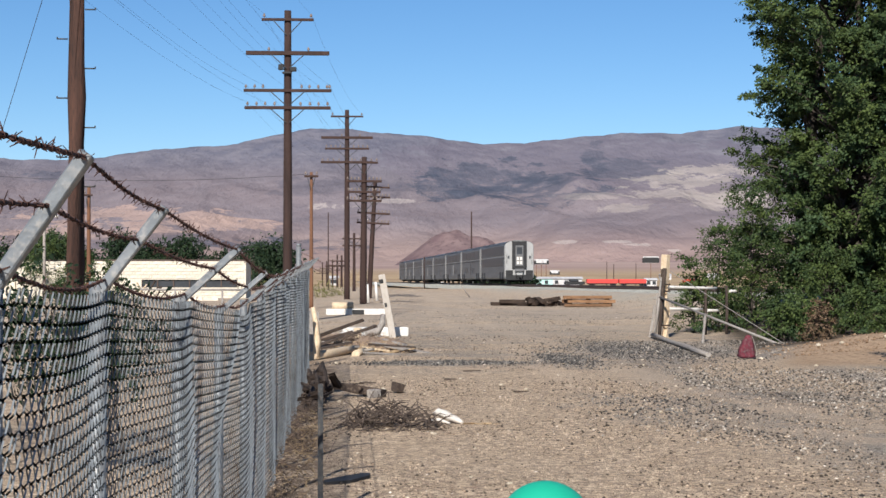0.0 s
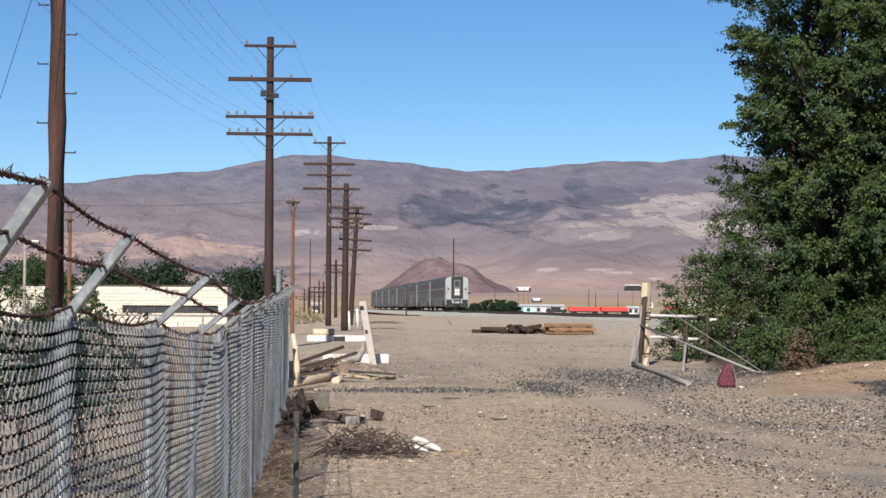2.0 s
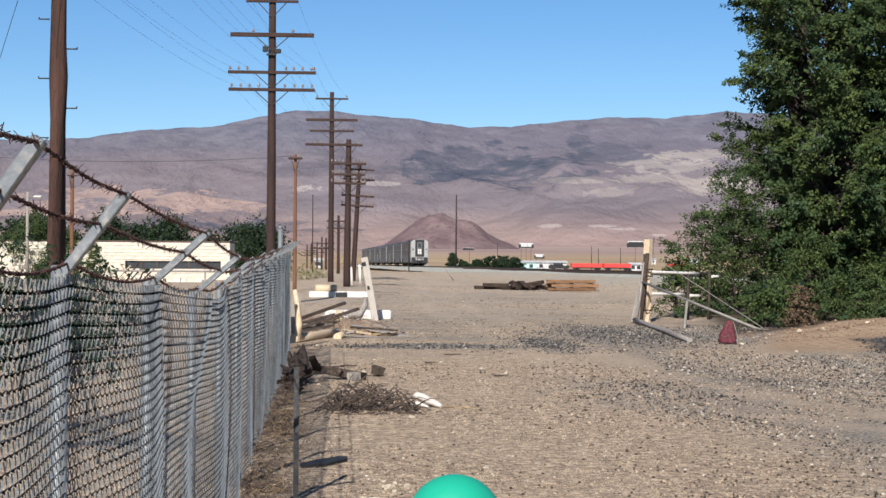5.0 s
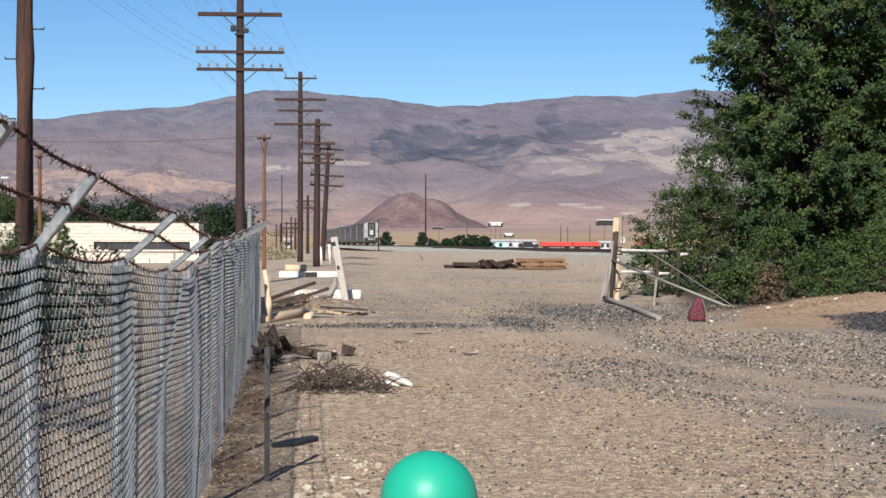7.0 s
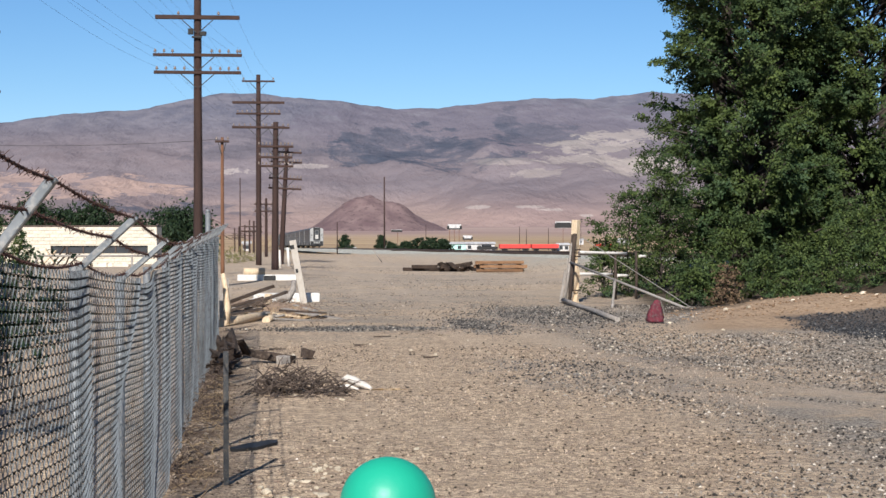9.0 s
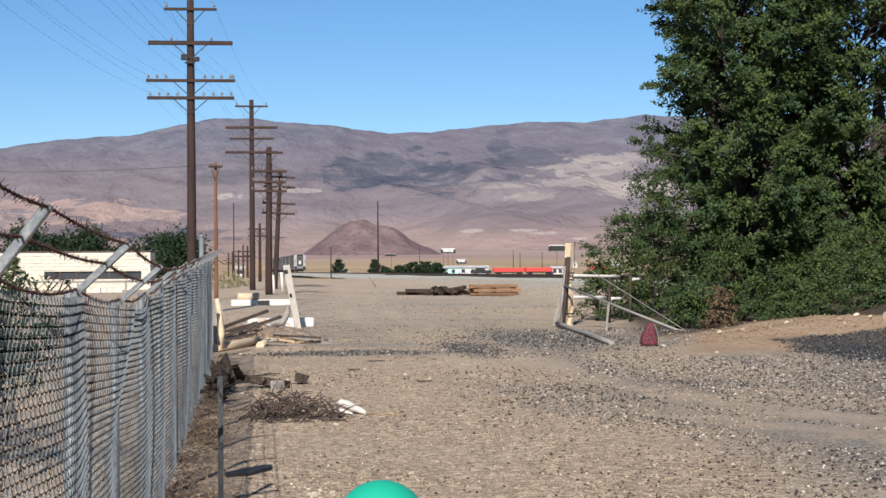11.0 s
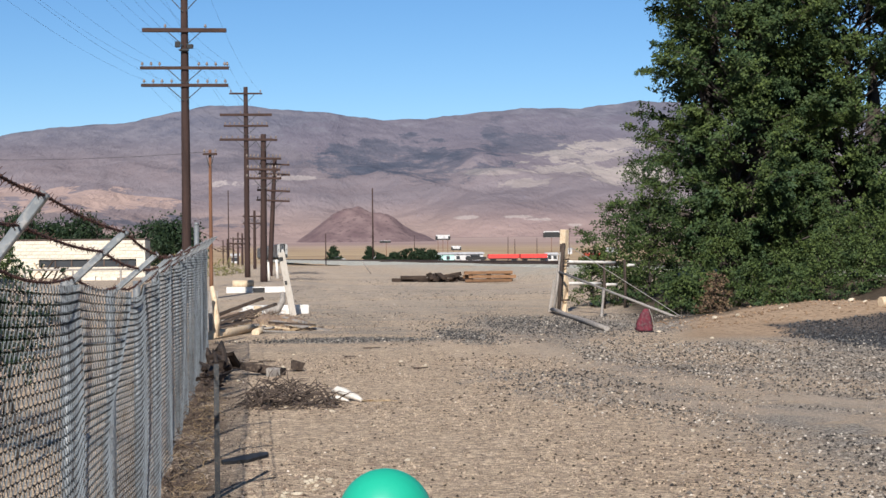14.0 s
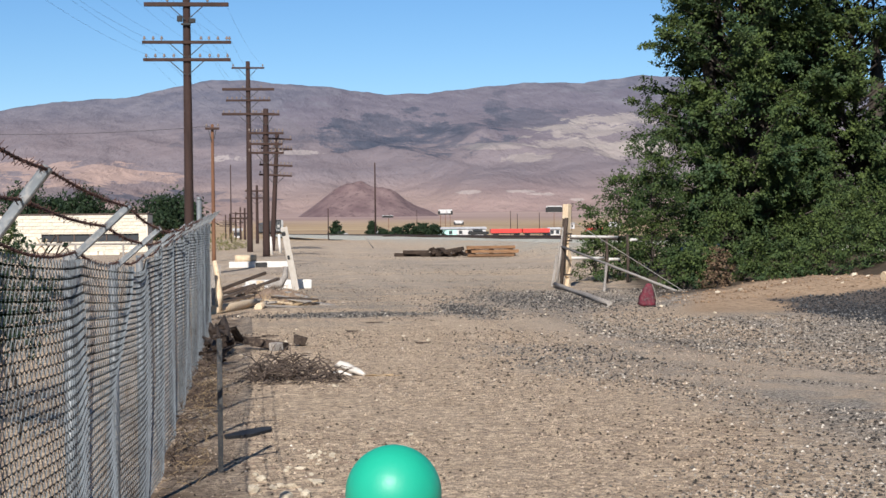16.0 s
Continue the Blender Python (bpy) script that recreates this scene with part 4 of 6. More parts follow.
                tube_bm(bm, (s * 1.35, y - 0.13, dz), (s * 1.35, y - 0.13, dz + 0.45), 0.02, n=6)
                part("grab_iron", bm, M["dark"], car)
        for s in (-1, 1):
            bm = bmesh.new()
            box_bm(bm, (0.75, 0.12, 0.5), pose(s * 1.08, y - 0.1, 1.25), 0.02)
            part("end_step", bm, M["dark"], car, "dark end steps and hoses")
            bm = bmesh.new()
            box_bm(bm, (0.16, 0.06, 0.3), pose(s * 1.15, y - 0.1, 2.9), 0.02)
            part("marker_light", bm, M["pane"], car, "small marker light")
        bm = bmesh.new()
        box_bm(bm, (2.9, 0.2, 0.55), pose(0, y - 0.06, 0.72), 0.03)
        tube_bm(bm, (0, y - 0.05, 0.85), (0, y - 0.7, 0.85), 0.12, n=8)
        part("coupler", bm, M["dark"], car, "dark coupler and buffer beam")


def build_train():
    train = thing("passenger_train", (0, 0, 0), "long silver double-deck passenger train rolling away", "train")
    for k in range(8):
        rail_car(train, k * 26.4, k)
    return train


train = build_train()

# ---- the railway ----
M["ballast"] = material("grey_track_stone", (0.33, 0.315, 0.265), (0.45, 0.43, 0.365), 0.6, 0.95, bump=0.8, fine=9, c3=(0.12, 0.115, 0.11), spec=0.1)
M["tie"] = material("black_creosoted_tie", (0.022, 0.016, 0.013), (0.06, 0.043, 0.033), 3, 0.95, bump=0.5, fine=25, vary=0.3, spec=0.08)
M["rail"] = material("rusty_brown_rail", (0.07, 0.04, 0.028), (0.12, 0.075, 0.055), 2, 0.6, 0.4)
M["old_tie"] = material("sun_bleached_orange_tie", (0.10, 0.05, 0.024), (0.30, 0.165, 0.08), 5, 0.85, bump=0.5, fine=30, c3=(0.10, 0.05, 0.03), stretch=(0.4, 3, 3), vary=0.3)
M["cream"] = material("peeled_cream_wood", (0.44, 0.33, 0.21), (0.62, 0.50, 0.35), 5, 0.75, bump=0.4, fine=20, c3=(0.38, 0.24, 0.13), stretch=(3, 3, 0.6))
M["grey_wood"] = material("silvered_weathered_wood", (0.20, 0.175, 0.15), (0.36, 0.32, 0.28), 4, 0.9, bump=0.5, fine=22, c3=(0.11, 0.09, 0.075), stretch=(4, 4, 0.7))
M["rot_wood"] = material("dark_rotten_wood", (0.022, 0.016, 0.013), (0.064, 0.044, 0.033), 6, 0.95, bump=0.8, fine=26, c3=(0.095, 0.07, 0.052))
M["twig"] = material("dry_brown_twigs", (0.085, 0.058, 0.042), (0.19, 0.135, 0.10), 9, 0.9)
M["brush"] = material("dark_dead_brushwood", (0.05, 0.036, 0.028), (0.125, 0.092, 0.072), 9, 0.9)
M["mulch"] = material("brown_chip_mulch", (0.11, 0.072, 0.048), (0.26, 0.175, 0.12), 5, 0.95, bump=0.9, fine=22, c3=(0.36, 0.27, 0.18))
M["straw"] = material("dry_straw", (0.26, 0.175, 0.095), (0.42, 0.30, 0.17), 9, 0.9)
M["pipe"] = material("dull_grey_pipe", (0.20, 0.185, 0.165), (0.32, 0.30, 0.27), 6, 0.7, 0.1, bump=0.2, c3=(0.22, 0.14, 0.1))
M["rock"] = material("pale_broken_plaster", (0.55, 0.455, 0.33), (0.76, 0.66, 0.50), 9, 0.9, bump=0.7, fine=30, c3=(0.38, 0.3, 0.23), vary=0.15)


def build_track():
    e = thing("railway_track", (0, 0, 0), "single railway track on a raised bed of grey stone", "railway")
    e["kind"] = "structure"
    ys = np.linspace(-60, 900, 120)
    prof = [(-3.4, -0.55), (-1.7, -0.02), (1.7, -0.02), (3.4, -0.55)]
    v = np.array([[(track_x(y) + px, y, track_z(y) - 0.16 + pz + 0.03 * math.sin(y * 1.7 + px)) for px, pz in prof] for y in ys]).reshape(-1, 3)
    bed = raw_ob("stone_bed", v, grid_faces(len(ys), 4), M["ballast"], e)
    for s in (-0.75, 0.75):
        bm = bmesh.new()
        ya, yb = -60, 900
        rings = []
        for y in (ya, yb):
            c = Vector((track_x(y) + s, y, track_z(y) - 0.13))
            rings.append([bm.verts.new(c + Vector(o)) for o in ((-0.07, 0, 0), (-0.02, 0, 0.03), (-0.02, 0, 0.12), (-0.036, 0, 0.13), (-0.036, 0, 0.165), (0.036, 0, 0.165), (0.036, 0, 0.13), (0.02, 0, 0.12), (0.02, 0, 0.03), (0.07, 0, 0))])
        for i in range(10):
            bm.faces.new((rings[0][i], rings[0][(i + 1) % 10], rings[1][(i + 1) % 10], rings[1][i]))
        part("rail", bm, M["rail"], e)
    bm = bmesh.new()
    box_bm(bm, (2.6, 0.23, 0.18), None, 0.01)
    me = bpy.data.meshes.new("tie")
    bm.to_mesh(me)
    bm.free()
    me.materials.append(M["tie"])
    for k in range(240):
        y = 88 + k * 0.54
        o = new("tie", me)
        o.parent = e
        o.matrix_basis = pose(track_x(y), y, track_z(y) - 0.2, 0, 0, 1.2)


build_track()


# ---- stacks of old ties ----
def beam(name, size, place, rot, mat, label, category, group="", seed=1, rough=0.008):
    bm = bmesh.new()
    box_bm(bm, size, None, min(size) * 0.08, rough, seed)
    ob = mesh_ob(name, bm, M[mat], None)
    ob.matrix_world = pose(*place, *rot)
    return tagged(ob, label, category, group)


def stacks():
    rnd = random.Random(7)
    for row in range(3):
        for k in range(4 if row < 2 else 3):
            beam("railway_tie", (2.62 + rnd.uniform(-0.08, 0.08), 0.23, 0.165), (13.55 + rnd.uniform(-0.14, 0.14), 95.2 + k * 0.31, 0.1 + row * 0.215), (0, rnd.uniform(-0.6, 0.6), rnd.uniform(-2, 2)), "old_tie",
                 "weathered orange-brown wooden railway tie in a neat stack", "railway tie", "stack of orange ties", k + row * 7, 0.012)
    for row in (0, 1):
        for dx in (-1.0, 0.0, 1.05):
            beam("stack_spacer", (0.1, 1.2, 0.045), (13.55 + dx, 95.65, 0.2055 + row * 0.215), (0, 0, 0), "tie", "thin dark spacer strip between stacked ties", "spacer", "spacers in the tie stack", 90, 0.002)
    spots = [(9.0, 98.5, 0.09, 2, 3), (10.3, 98.8, 0.09, -1, -8), (9.6, 98.2, 0.26, 0, 6), (11.2, 97.8, 0.1, 2, 12), (11.6, 98.6, 0.32, -9, -34), (12.3, 98.4, 0.14, 7, 50), (10.7, 97.3, 0.1, 0, -3), (11.0, 98.4, 0.3, 6, 24)]
    for k, (x, y, z, ry, rz) in enumerate(spots):
        beam("railway_tie", (rnd.uniform(1.0, 1.9), 0.26, 0.2), (x, y, z * 0.95 + 0.02), (0, ry, rz), "tie", "discarded black railway tie lying in a loose heap", "railway tie", "heap of black ties", 30 + k, 0.015)
    jk = random.Random(71)
    for k in range(12):
        beam("timber_offcut", (jk.uniform(0.3, 0.9), jk.uniform(0.12, 0.24), jk.uniform(0.1, 0.2)), (10.6 + jk.uniform(-0.9, 2.0), 97.2 + jk.uniform(-0.7, 1.4), 0.1 + 0.03 * k), (jk.uniform(-20, 20), jk.uniform(-30, 30), jk.uniform(0, 180)), "tie", "broken black chunk of railway tie in a loose heap", "timber", "heap of black ties", 500 + k, 0.03)
    bm = bmesh.new()
    bent_bm(bm, [(0, 0, 0), (0.3, 0.1, 0.42), (0.62, 0.2, 0.86)], [0.035, 0.03, 0.025], 6, 0.1, 3)
    ob = mesh_ob("leaning_pole", bm, M["grey_wood"])
    ob.matrix_world = pose(8.6, 118, 0.25, 0, 0, 180)
    tagged(ob, "thin grey stick propped slantwise in the dirt", "stick")


stacks()


# ---- the old gate ----
def gate():
    e = thing("gate_post", (9.45, 50.6, 0), "stout cream-coloured square wooden gate post with flaking paint", "gate post")
    bm = bmesh.new()
    bent_bm(bm, [(0, 0, -0.2), (0.01, 0, 0.8), (-0.01, 0, 1.7), (0.02, 0, 2.42)], [0.15, 0.145, 0.14, 0.135], 4, 0.05, 2)
    for f in bm.faces:
        f.smooth = False
    bmesh.ops.bevel(bm, geom=list(bm.edges), offset=0.012, segments=1, affect="EDGES")
    part("post", bm, M["cream"], e)
    for z in (0.32, 1.32, 1.52):
        bm = bmesh.new()
        bmesh.ops.create_circle(bm, segments=8, radius=0.16, matrix=Matrix.Translation((0, 0, z)))
        ring = list(bm.edges)
        r = bmesh.ops.extrude_edge_only(bm, edges=ring)
        bmesh.ops.translate(bm, verts=[v for v in r["geom"] if isinstance(v, bmesh.types.BMVert)], vec=(0, 0, 0.05))
        part("strap", bm, M["rot_wood"], e, "dark rusted iron strap")
    # split rail leaning on it
    bm = bmesh.new()
    bent_bm(bm, [(9.22, 50.3, 0.0), (9.28, 50.35, 0.9), (9.36, 50.42, 1.5), (9.42, 50.43, 2.02)], [0.06, 0.07, 0.06, 0.05], 5, 0.25, 4)
    tagged(mesh_ob("split_rail", bm, M["rot_wood"]), "dark split rail leaning against the gate post", "rail")
    bm = bmesh.new()
    bent_bm(bm, [(9.05, 50.2, 0.0), (9.18, 50.3, 0.8), (9.3, 50.4, 1.75)], [0.035, 0.04, 0.03], 5, 0.25, 5)
    tagged(mesh_ob("split_rail", bm, M["grey_wood"]), "thin grey stick leaning against the gate post", "rail")
    # fallen pipe gate
    g = thing("pipe_gate", (9.3, 50.2, 0), "sagging grey pipe gate slumped on the ground", "gate")
    for a, b, r, name in (((-0.05, 0.1, 1.18), (1.78, -7.2, 0.03), 0.035, "top_pipe"), ((-0.3, 0.0, 0.08), (-1.15, -11.8, 0.06), 0.062, "bottom_rail"), ((0.67, -2.8, 0.74), (0.3, -4.2, -0.05), 0.04, "upright")):
        bm = bmesh.new()
        if name == "top_pipe":
            tube_bm(bm, a, b, r, n=8)
            part(name, bm, M["pipe"], g)
            continue
        a, b = Vector(a), Vector(b)
        pts = [a.lerp(b, k / 6) + Vector((0, 0, 0.012 * math.sin(k * 2.1))) for k in range(7)]
        bent_bm(bm, pts, [r * (1 + 0.12 * math.sin(k * 1.7)) for k in range(7)], 6, 0.14, 8)
        part(name, bm, M["grey_wood"], g, "split silvered wooden pole")
    bm = bmesh.new()
    tube_bm(bm, (0.3, 0.35, 1.93), (1.88, -7.2, 0.02), 0.011, n=5)
    part("stay_cable", bm, M["pipe"], g, "twisted steel stay cable")
    # white rails beyond
    for z, xa, xb in ((1.47, 9.5, 11.25), (1.40, 11.72, 11.95), (0.83, 9.5, 10.75), (0.80, 10.92, 11.3)):
        bm = bmesh.new()
        bent_bm(bm, [(xa + (xb - xa) * k / 4, 50.75 + (xa + (xb - xa) * k / 4 - 9.5) * 0.64, z - 0.03 * (xa + (xb - xa) * k / 4 - 9.5)) for k in range(5)], [0.045, 0.048, 0.042, 0.046, 0.04], 7, 0.08, int(xa * 10))
        tagged(mesh_ob("white_rail", bm, M["white_paint"]), "round white-painted fence rail running into the bushes", "fence rail", "white rails by the gate")
    for px in (10.85, 11.6):
        bm = bmesh.new()
        bent_bm(bm, [(px, 51.62 + (px - 10.85) * 0.64, -0.1), (px + 0.02, 51.62 + (px - 10.85) * 0.64, 0.7), (px, 51.62 + (px - 10.85) * 0.64, 1.5)], [0.05, 0.048, 0.045], 7, 0.1, int(px * 7))
        tagged(mesh_ob("rail_post", bm, M["rot_wood"]), "dark post carrying the white rails among the leaves", "post", "posts of the white rails")
    # torn strip of wire netting and slats hanging on the post's dark side
    for k, (dx, z0, z1, lean) in enumerate(((-0.17, 0.1, 2.0, 0.05), (-0.3, 0.0, 1.3, 0.1), (-0.42, 0.0, 0.95, 0.16))):
        beam("slat", (0.07, 0.03, z1 - z0), (9.45 + dx, 50.42 - 0.04 * k, (z0 + z1) / 2), (0, math.degrees(lean), 8), "grey_wood" if k else "rot_wood", "split wooden slat leaning on the gate post", "slat", "slats on the gate post", 60 + k, 0.01)


gate()


def red_bag():
    m = material("dull_red_cloth", (0.03, 0.009, 0.014), (0.17, 0.022, 0.035), 7, 0.85, bump=0.8, fine=22, c3=(0.10, 0.06, 0.06))
    e = thing("red_bag", (8.9, 37.9, 0), "crumpled dark red cloth bag with pale piping lying by the gate", "bag")
    bm = bmesh.new()
    bmesh.ops.create_icosphere(bm, subdivisions=3, radius=1.0)
    for v in bm.verts:
        n = noise.noise(v.co * 1.7) * 0.25 + noise.noise(v.co * 5.1) * 0.25
        h = (v.co.z + 1) / 2
        q = Vector((v.co.x, v.co.y)).normalized() if h > 0.02 and h < 0.995 else Vector((0, 0))
        f = 1.0 - 0.72 * h ** 1.8
        v.co = Vector((q.x * 0.2 * f * (1 + n) + 0.04 * h, q.y * 0.14 * f * (1 + n), h * 0.52 * (1 + n * 0.1)))
    for f in bm.faces:
        f.smooth = True
    part("body", bm, m, e)
    bm = bmesh.new()
    pts = [(0.205 * (1 - 0.72 * h ** 1.8) + 0.04 * h, -0.02 - 0.05 * (1 - h), h * 0.52) for h in np.linspace(0.05, 0.97, 16)]
    bent_bm(bm, pts, [0.007] * 16, 5)
    part("piping", bm, M["grey_wood"], e, "pale piping")


red_bag()


# ---- felled wood and rubbish by the line of poles ----
def log(pts, radii, mat, label, name="log", category="log", seed=1, n=9, wob=0.12):
    bm = bmesh.new()
    bent_bm(bm, pts, radii, n, wob, seed)
    return tagged(mesh_ob(name, bm, M[mat]), label, category, "felled wood beside the yard")


def debris():
    log([(-0.56, 37.75, 0.06), (-0.53, 37.8, 0.4), (-0.57, 37.85, 0.8), (-0.63, 37.9, 1.14)], [0.095, 0.075, 0.062, 0.045], "cream", "peeled pale forked branch standing upright", seed=3)
    log([(-0.66, 37.6, 0.09), (-0.25, 38.6, 0.1), (0.05, 39.6, 0.12), (0.3, 40.6, 0.14)], [0.1, 0.105, 0.09, 0.07], "cream", "peeled cream-coloured trunk lying on the dirt", seed=4)
    log([(0.3, 38.9, 0.07), (0.52, 40.6, 0.08)], [0.085, 0.08], "cream", "short sawn pale log", seed=5)
    log([(0.62, 47.0, 0.22), (0.95, 47.0, 0.30), (1.08, 47.1, 0.5), (1.1, 47.2, 0.76)], [0.1, 0.11, 0.09, 0.06], "grey_wood", "crooked grey-brown branch on the rubbish heap", seed=6)
    log([(0.4, 46.5, 0.05), (0.42, 46.6, 0.40)], [0.13, 0.11], "cream", "upended sawn pale log", seed=8)
    beam("plank", (1.75, 0.16, 0.06), (0.05, 43.5, 0.30), (0, -17, 14), "rot_wood", "dark weathered plank propped on the logs", "plank", "felled wood beside the yard", 9)
    beam("plank", (1.6, 0.2, 0.07), (-0.2, 44.6, 0.42), (4, -19, 8), "tie", "long blackened plank propped on the logs", "plank", "felled wood beside the yard", 14, 0.012)
    beam("plank", (1.3, 0.16, 0.06), (-0.35, 44.0, 0.24), (0, -15, 4), "tie", "long blackened plank propped on the logs", "plank", "felled wood beside the yard", 16, 0.012)
    beam("plank", (1.1, 0.14, 0.05), (-0.25, 42.0, 0.12), (0, -8, 30), "rot_wood", "dark weathered plank on the ground", "plank", "felled wood beside the yard", 10)
    beam("plank", (1.7, 0.17, 0.05), (1.4, 41.2, 0.10), (0, 7, -38), "grey_wood", "greyish brown board on the straw", "plank", "felled wood beside the yard", 11)
    beam("plank", (1.0, 0.12, 0.04), (0.9, 39.8, 0.05), (0, 4, 35), "grey_wood", "greyish brown board on the dirt", "plank", "felled wood beside the yard", 12)
    beam("concrete_slab", (1.95, 0.5, 0.27), (0.98, 51.8, 0.135), (0, 0, 3), "white_paint", "thick white slab behind the leaning post", "slab", "", 13)
    for k, (x, y, z, w, d, h, rz) in enumerate(((0.28, 47.8, 0.12, 0.5, 0.35, 0.24, 12), (0.62, 48.6, 0.12, 0.42, 0.3, 0.25, -9), (-0.15, 48.2, 0.1, 0.4, 0.3, 0.2, 20))):
        beam("plaster_block", (w, d, h), (x, y, z), (3, -5, rz), "white_paint", "broken white plaster block in the rubbish", "rubble", "felled wood beside the yard", 130 + k, 0.03)
    for k in range(7):
        a = 0.5 * k
        log([(0.5 + 0.18 * k, 40.6 + 0.3 * math.sin(a * 3), 0.03), (0.72 + 0.2 * k, 40.9 + 0.4 * math.cos(a * 2), 0.07 + 0.02 * (k % 3)), (0.95 + 0.16 * k, 41.1 - 0.3 * math.sin(a * 5), 0.04)], [0.02, 0.018, 0.008], "straw" if k % 2 else "rot_wood", "broken dry branch on the chips", "stick", "stick", 140 + k, 5)
    rnd = random.Random(17)
    for k in range(18):
        beam("plank", (rnd.uniform(0.35, 1.3), rnd.uniform(0.07, 0.15), 0.04), (rnd.uniform(-0.5, 1.3), rnd.uniform(40, 49), rnd.uniform(0.04, 0.22)), (rnd.uniform(-8, 8), rnd.uniform(-12, 12), rnd.uniform(-60, 60)),
             rnd.choice(("rot_wood", "grey_wood", "cream")), "splintered scrap board in the rubbish heap", "plank", "felled wood beside the yard", 110 + k)
    # pale block and white troughs
    bm = bmesh.new()
    bmesh.ops.create_icosphere(bm, subdivisions=2, radius=1)
    for v in bm.verts:
        v.co = Vector((v.co.x * 0.38, v.co.y * 0.3, max(0, 0.1 + v.co.z * 0.22 * (1 + 0.3 * noise.noise(v.co * 2)))))
    ob = mesh_ob("plaster_lump", bm, M["white_paint"])
    ob.matrix_world = pose(0.28, 48.5, 0)
    tagged(ob, "broken lump of white plaster in the rubbish", "rubble")
    for x, w, y, z, h, nm in ((0.58, 2.5, 72.5, 0.0, 0.36, "concrete_trough"),):
        e = thing(nm, (x, y, 0.03), "long white concrete trough lying beside the poles", "trough", "white troughs")
        bm = bmesh.new()
        box_bm(bm, (w, 0.6, h), pose(0, 0, z + h / 2), 0.03, 0.006, 3)
        part("body", bm, M["white_paint"], e)
        # flat dark panel: the opening's shade put on as colour
        bm = bmesh.new()
        box_bm(bm, (w * 0.19, 0.03, h * 0.8), pose(0.08, -0.305, z + h / 2), 0.01, 0.01, 4)
        part("hollow", bm, M["dark"], e, "dark panel standing in for a shaded opening")
    beam("white_board", (2.1, 0.2, 0.05), (0.75, 70.4, 0.06), (0, 0.4, 1), "white_paint", "long white-painted board on the dirt", "board", "", 15)
    log([(-0.42, 72.5, 0.52), (0.46, 72.6, 0.51)], [0.15, 0.15], "cream", "short pale log on top of the trough", seed=12)
    # two short white posts
    for x, y, h, r in ((1.4, 93, 1.0, 6), (1.95, 98, 1.1, 3)):
        bm = bmesh.new()
        tube_bm(bm, (0, 0, -0.1), (-0.08, 0, h), 0.085, 0.075, n=8)
        ob = mesh_ob("marker_post", bm, M["white_paint"])
        ob.matrix_world = pose(x, y, 0.27)
        tagged(ob, "short leaning white-painted marker post", "post", "white marker posts")
    # leaning post with slots
    e = thing("leaning_post", (1.47, 50.5, 0), "pale grey square post leaning in the dirt", "post")
    bm = bmesh.new()
    box_bm(bm, (0.19, 0.17, 1.95), pose(-0.16, 0, 0.88, 0, -10.5, 0), 0.015, 0.008, 4)
    part("shaft", bm, M["pale_post"], e)
    # nothing is cut: dark boxes on the face paint the slots' shade
    for f, w in ((0.52, 0.07), (0.9, 0.12)):
        bm = bmesh.new()
        box_bm(bm, (w, 0.02, 0.12), pose(-0.02 - 0.36 * f, -0.088, 1.8 * f + 0.02, 0, -10.5, 0), 0.01)
        part("slot", bm, M["dark"], e, "dark panel standing in for a shaded slot")
    # stub of an old wooden fence behind the wire
    for k in range(5):
        beam("fence_board", (0.13, 0.04, 1.0 + 0.12 * math.sin(k * 2.3)), (-1.0 + k * 0.1, 36.6 + k * 0.6, 0.5), (0, 4 * math.sin(k * 1.7), 10), "grey_wood", "broken grey wooden fence board", "board", "broken board fence", 20 + k)
    log([(-0.86, 37.0, 0), (-0.84, 37, 0.7), (-0.85, 37, 1.35)], [0.09, 0.085, 0.08], "rot_wood", "dark rotten stump of a fence post", "post_stump", "post", 31)


M["pale_post"] = material("pale_grey_painted_wood", (0.34, 0.30, 0.25), (0.47, 0.42, 0.36), 4, 0.85, bump=0.4, fine=22, c3=(0.32, 0.27, 0.22), stretch=(4, 4, 0.8))
debris()


def tangle(name, place, rx, ry, rz, count, rad, mat, label, category, seed, reach=0.5):
    """A heap of thin bent twigs."""
    rnd = random.Random(seed)
    bm = bmesh.new()
    for _ in range(count):
        a, q = rnd.uniform(0, 6.283), math.sqrt(rnd.random())
        p = Vector((rx * q * math.cos(a), ry * q * math.sin(a), rnd.uniform(0.0, rz) * (1 - q * q * 0.8)))
        d = Vector((rnd.uniform(-1, 1), rnd.uniform(-0.6, 0.6), rnd.uniform(-0.25, 0.5))).normalized() * rnd.uniform(0.5, 1) * reach
        bend = Vector((0, 0, -rnd.uniform(0.1, 0.35) * reach))
        pts = [p, p + d * 0.5 - bend * 0.25, p + d + bend]
        for t in pts:
            t.z = max(0.004, t.z)
        bent_bm(bm, pts, [rad, rad * 0.8, rad * 0.35], 3)
    ob = mesh_ob(name, bm, M[mat])
    ob.matrix_world = pose(*place)
    return tagged(ob, label, category, kind="stuff")


tangle("brush_heap", (0.62, 21.2, 0.0), 0.58, 0.7, 0.34, 250, 0.008, "brush", "low heap of dry brown brushwood on the dirt", "brushwood", 3, 0.34)
tangle("brush_clump", (0.42, 21.4, 0.0), 0.28, 0.35, 0.40, 60, 0.010, "brush", "upstanding clump of dead dark stems on the dirt", "brushwood", 33, 0.36)
tangle("straw_litter", (0.75, 43.0, 0.0), 0.8, 3.0, 0.20, 420, 0.009, "straw", "dry straw and chips under the logs", "straw", 5, 0.4)


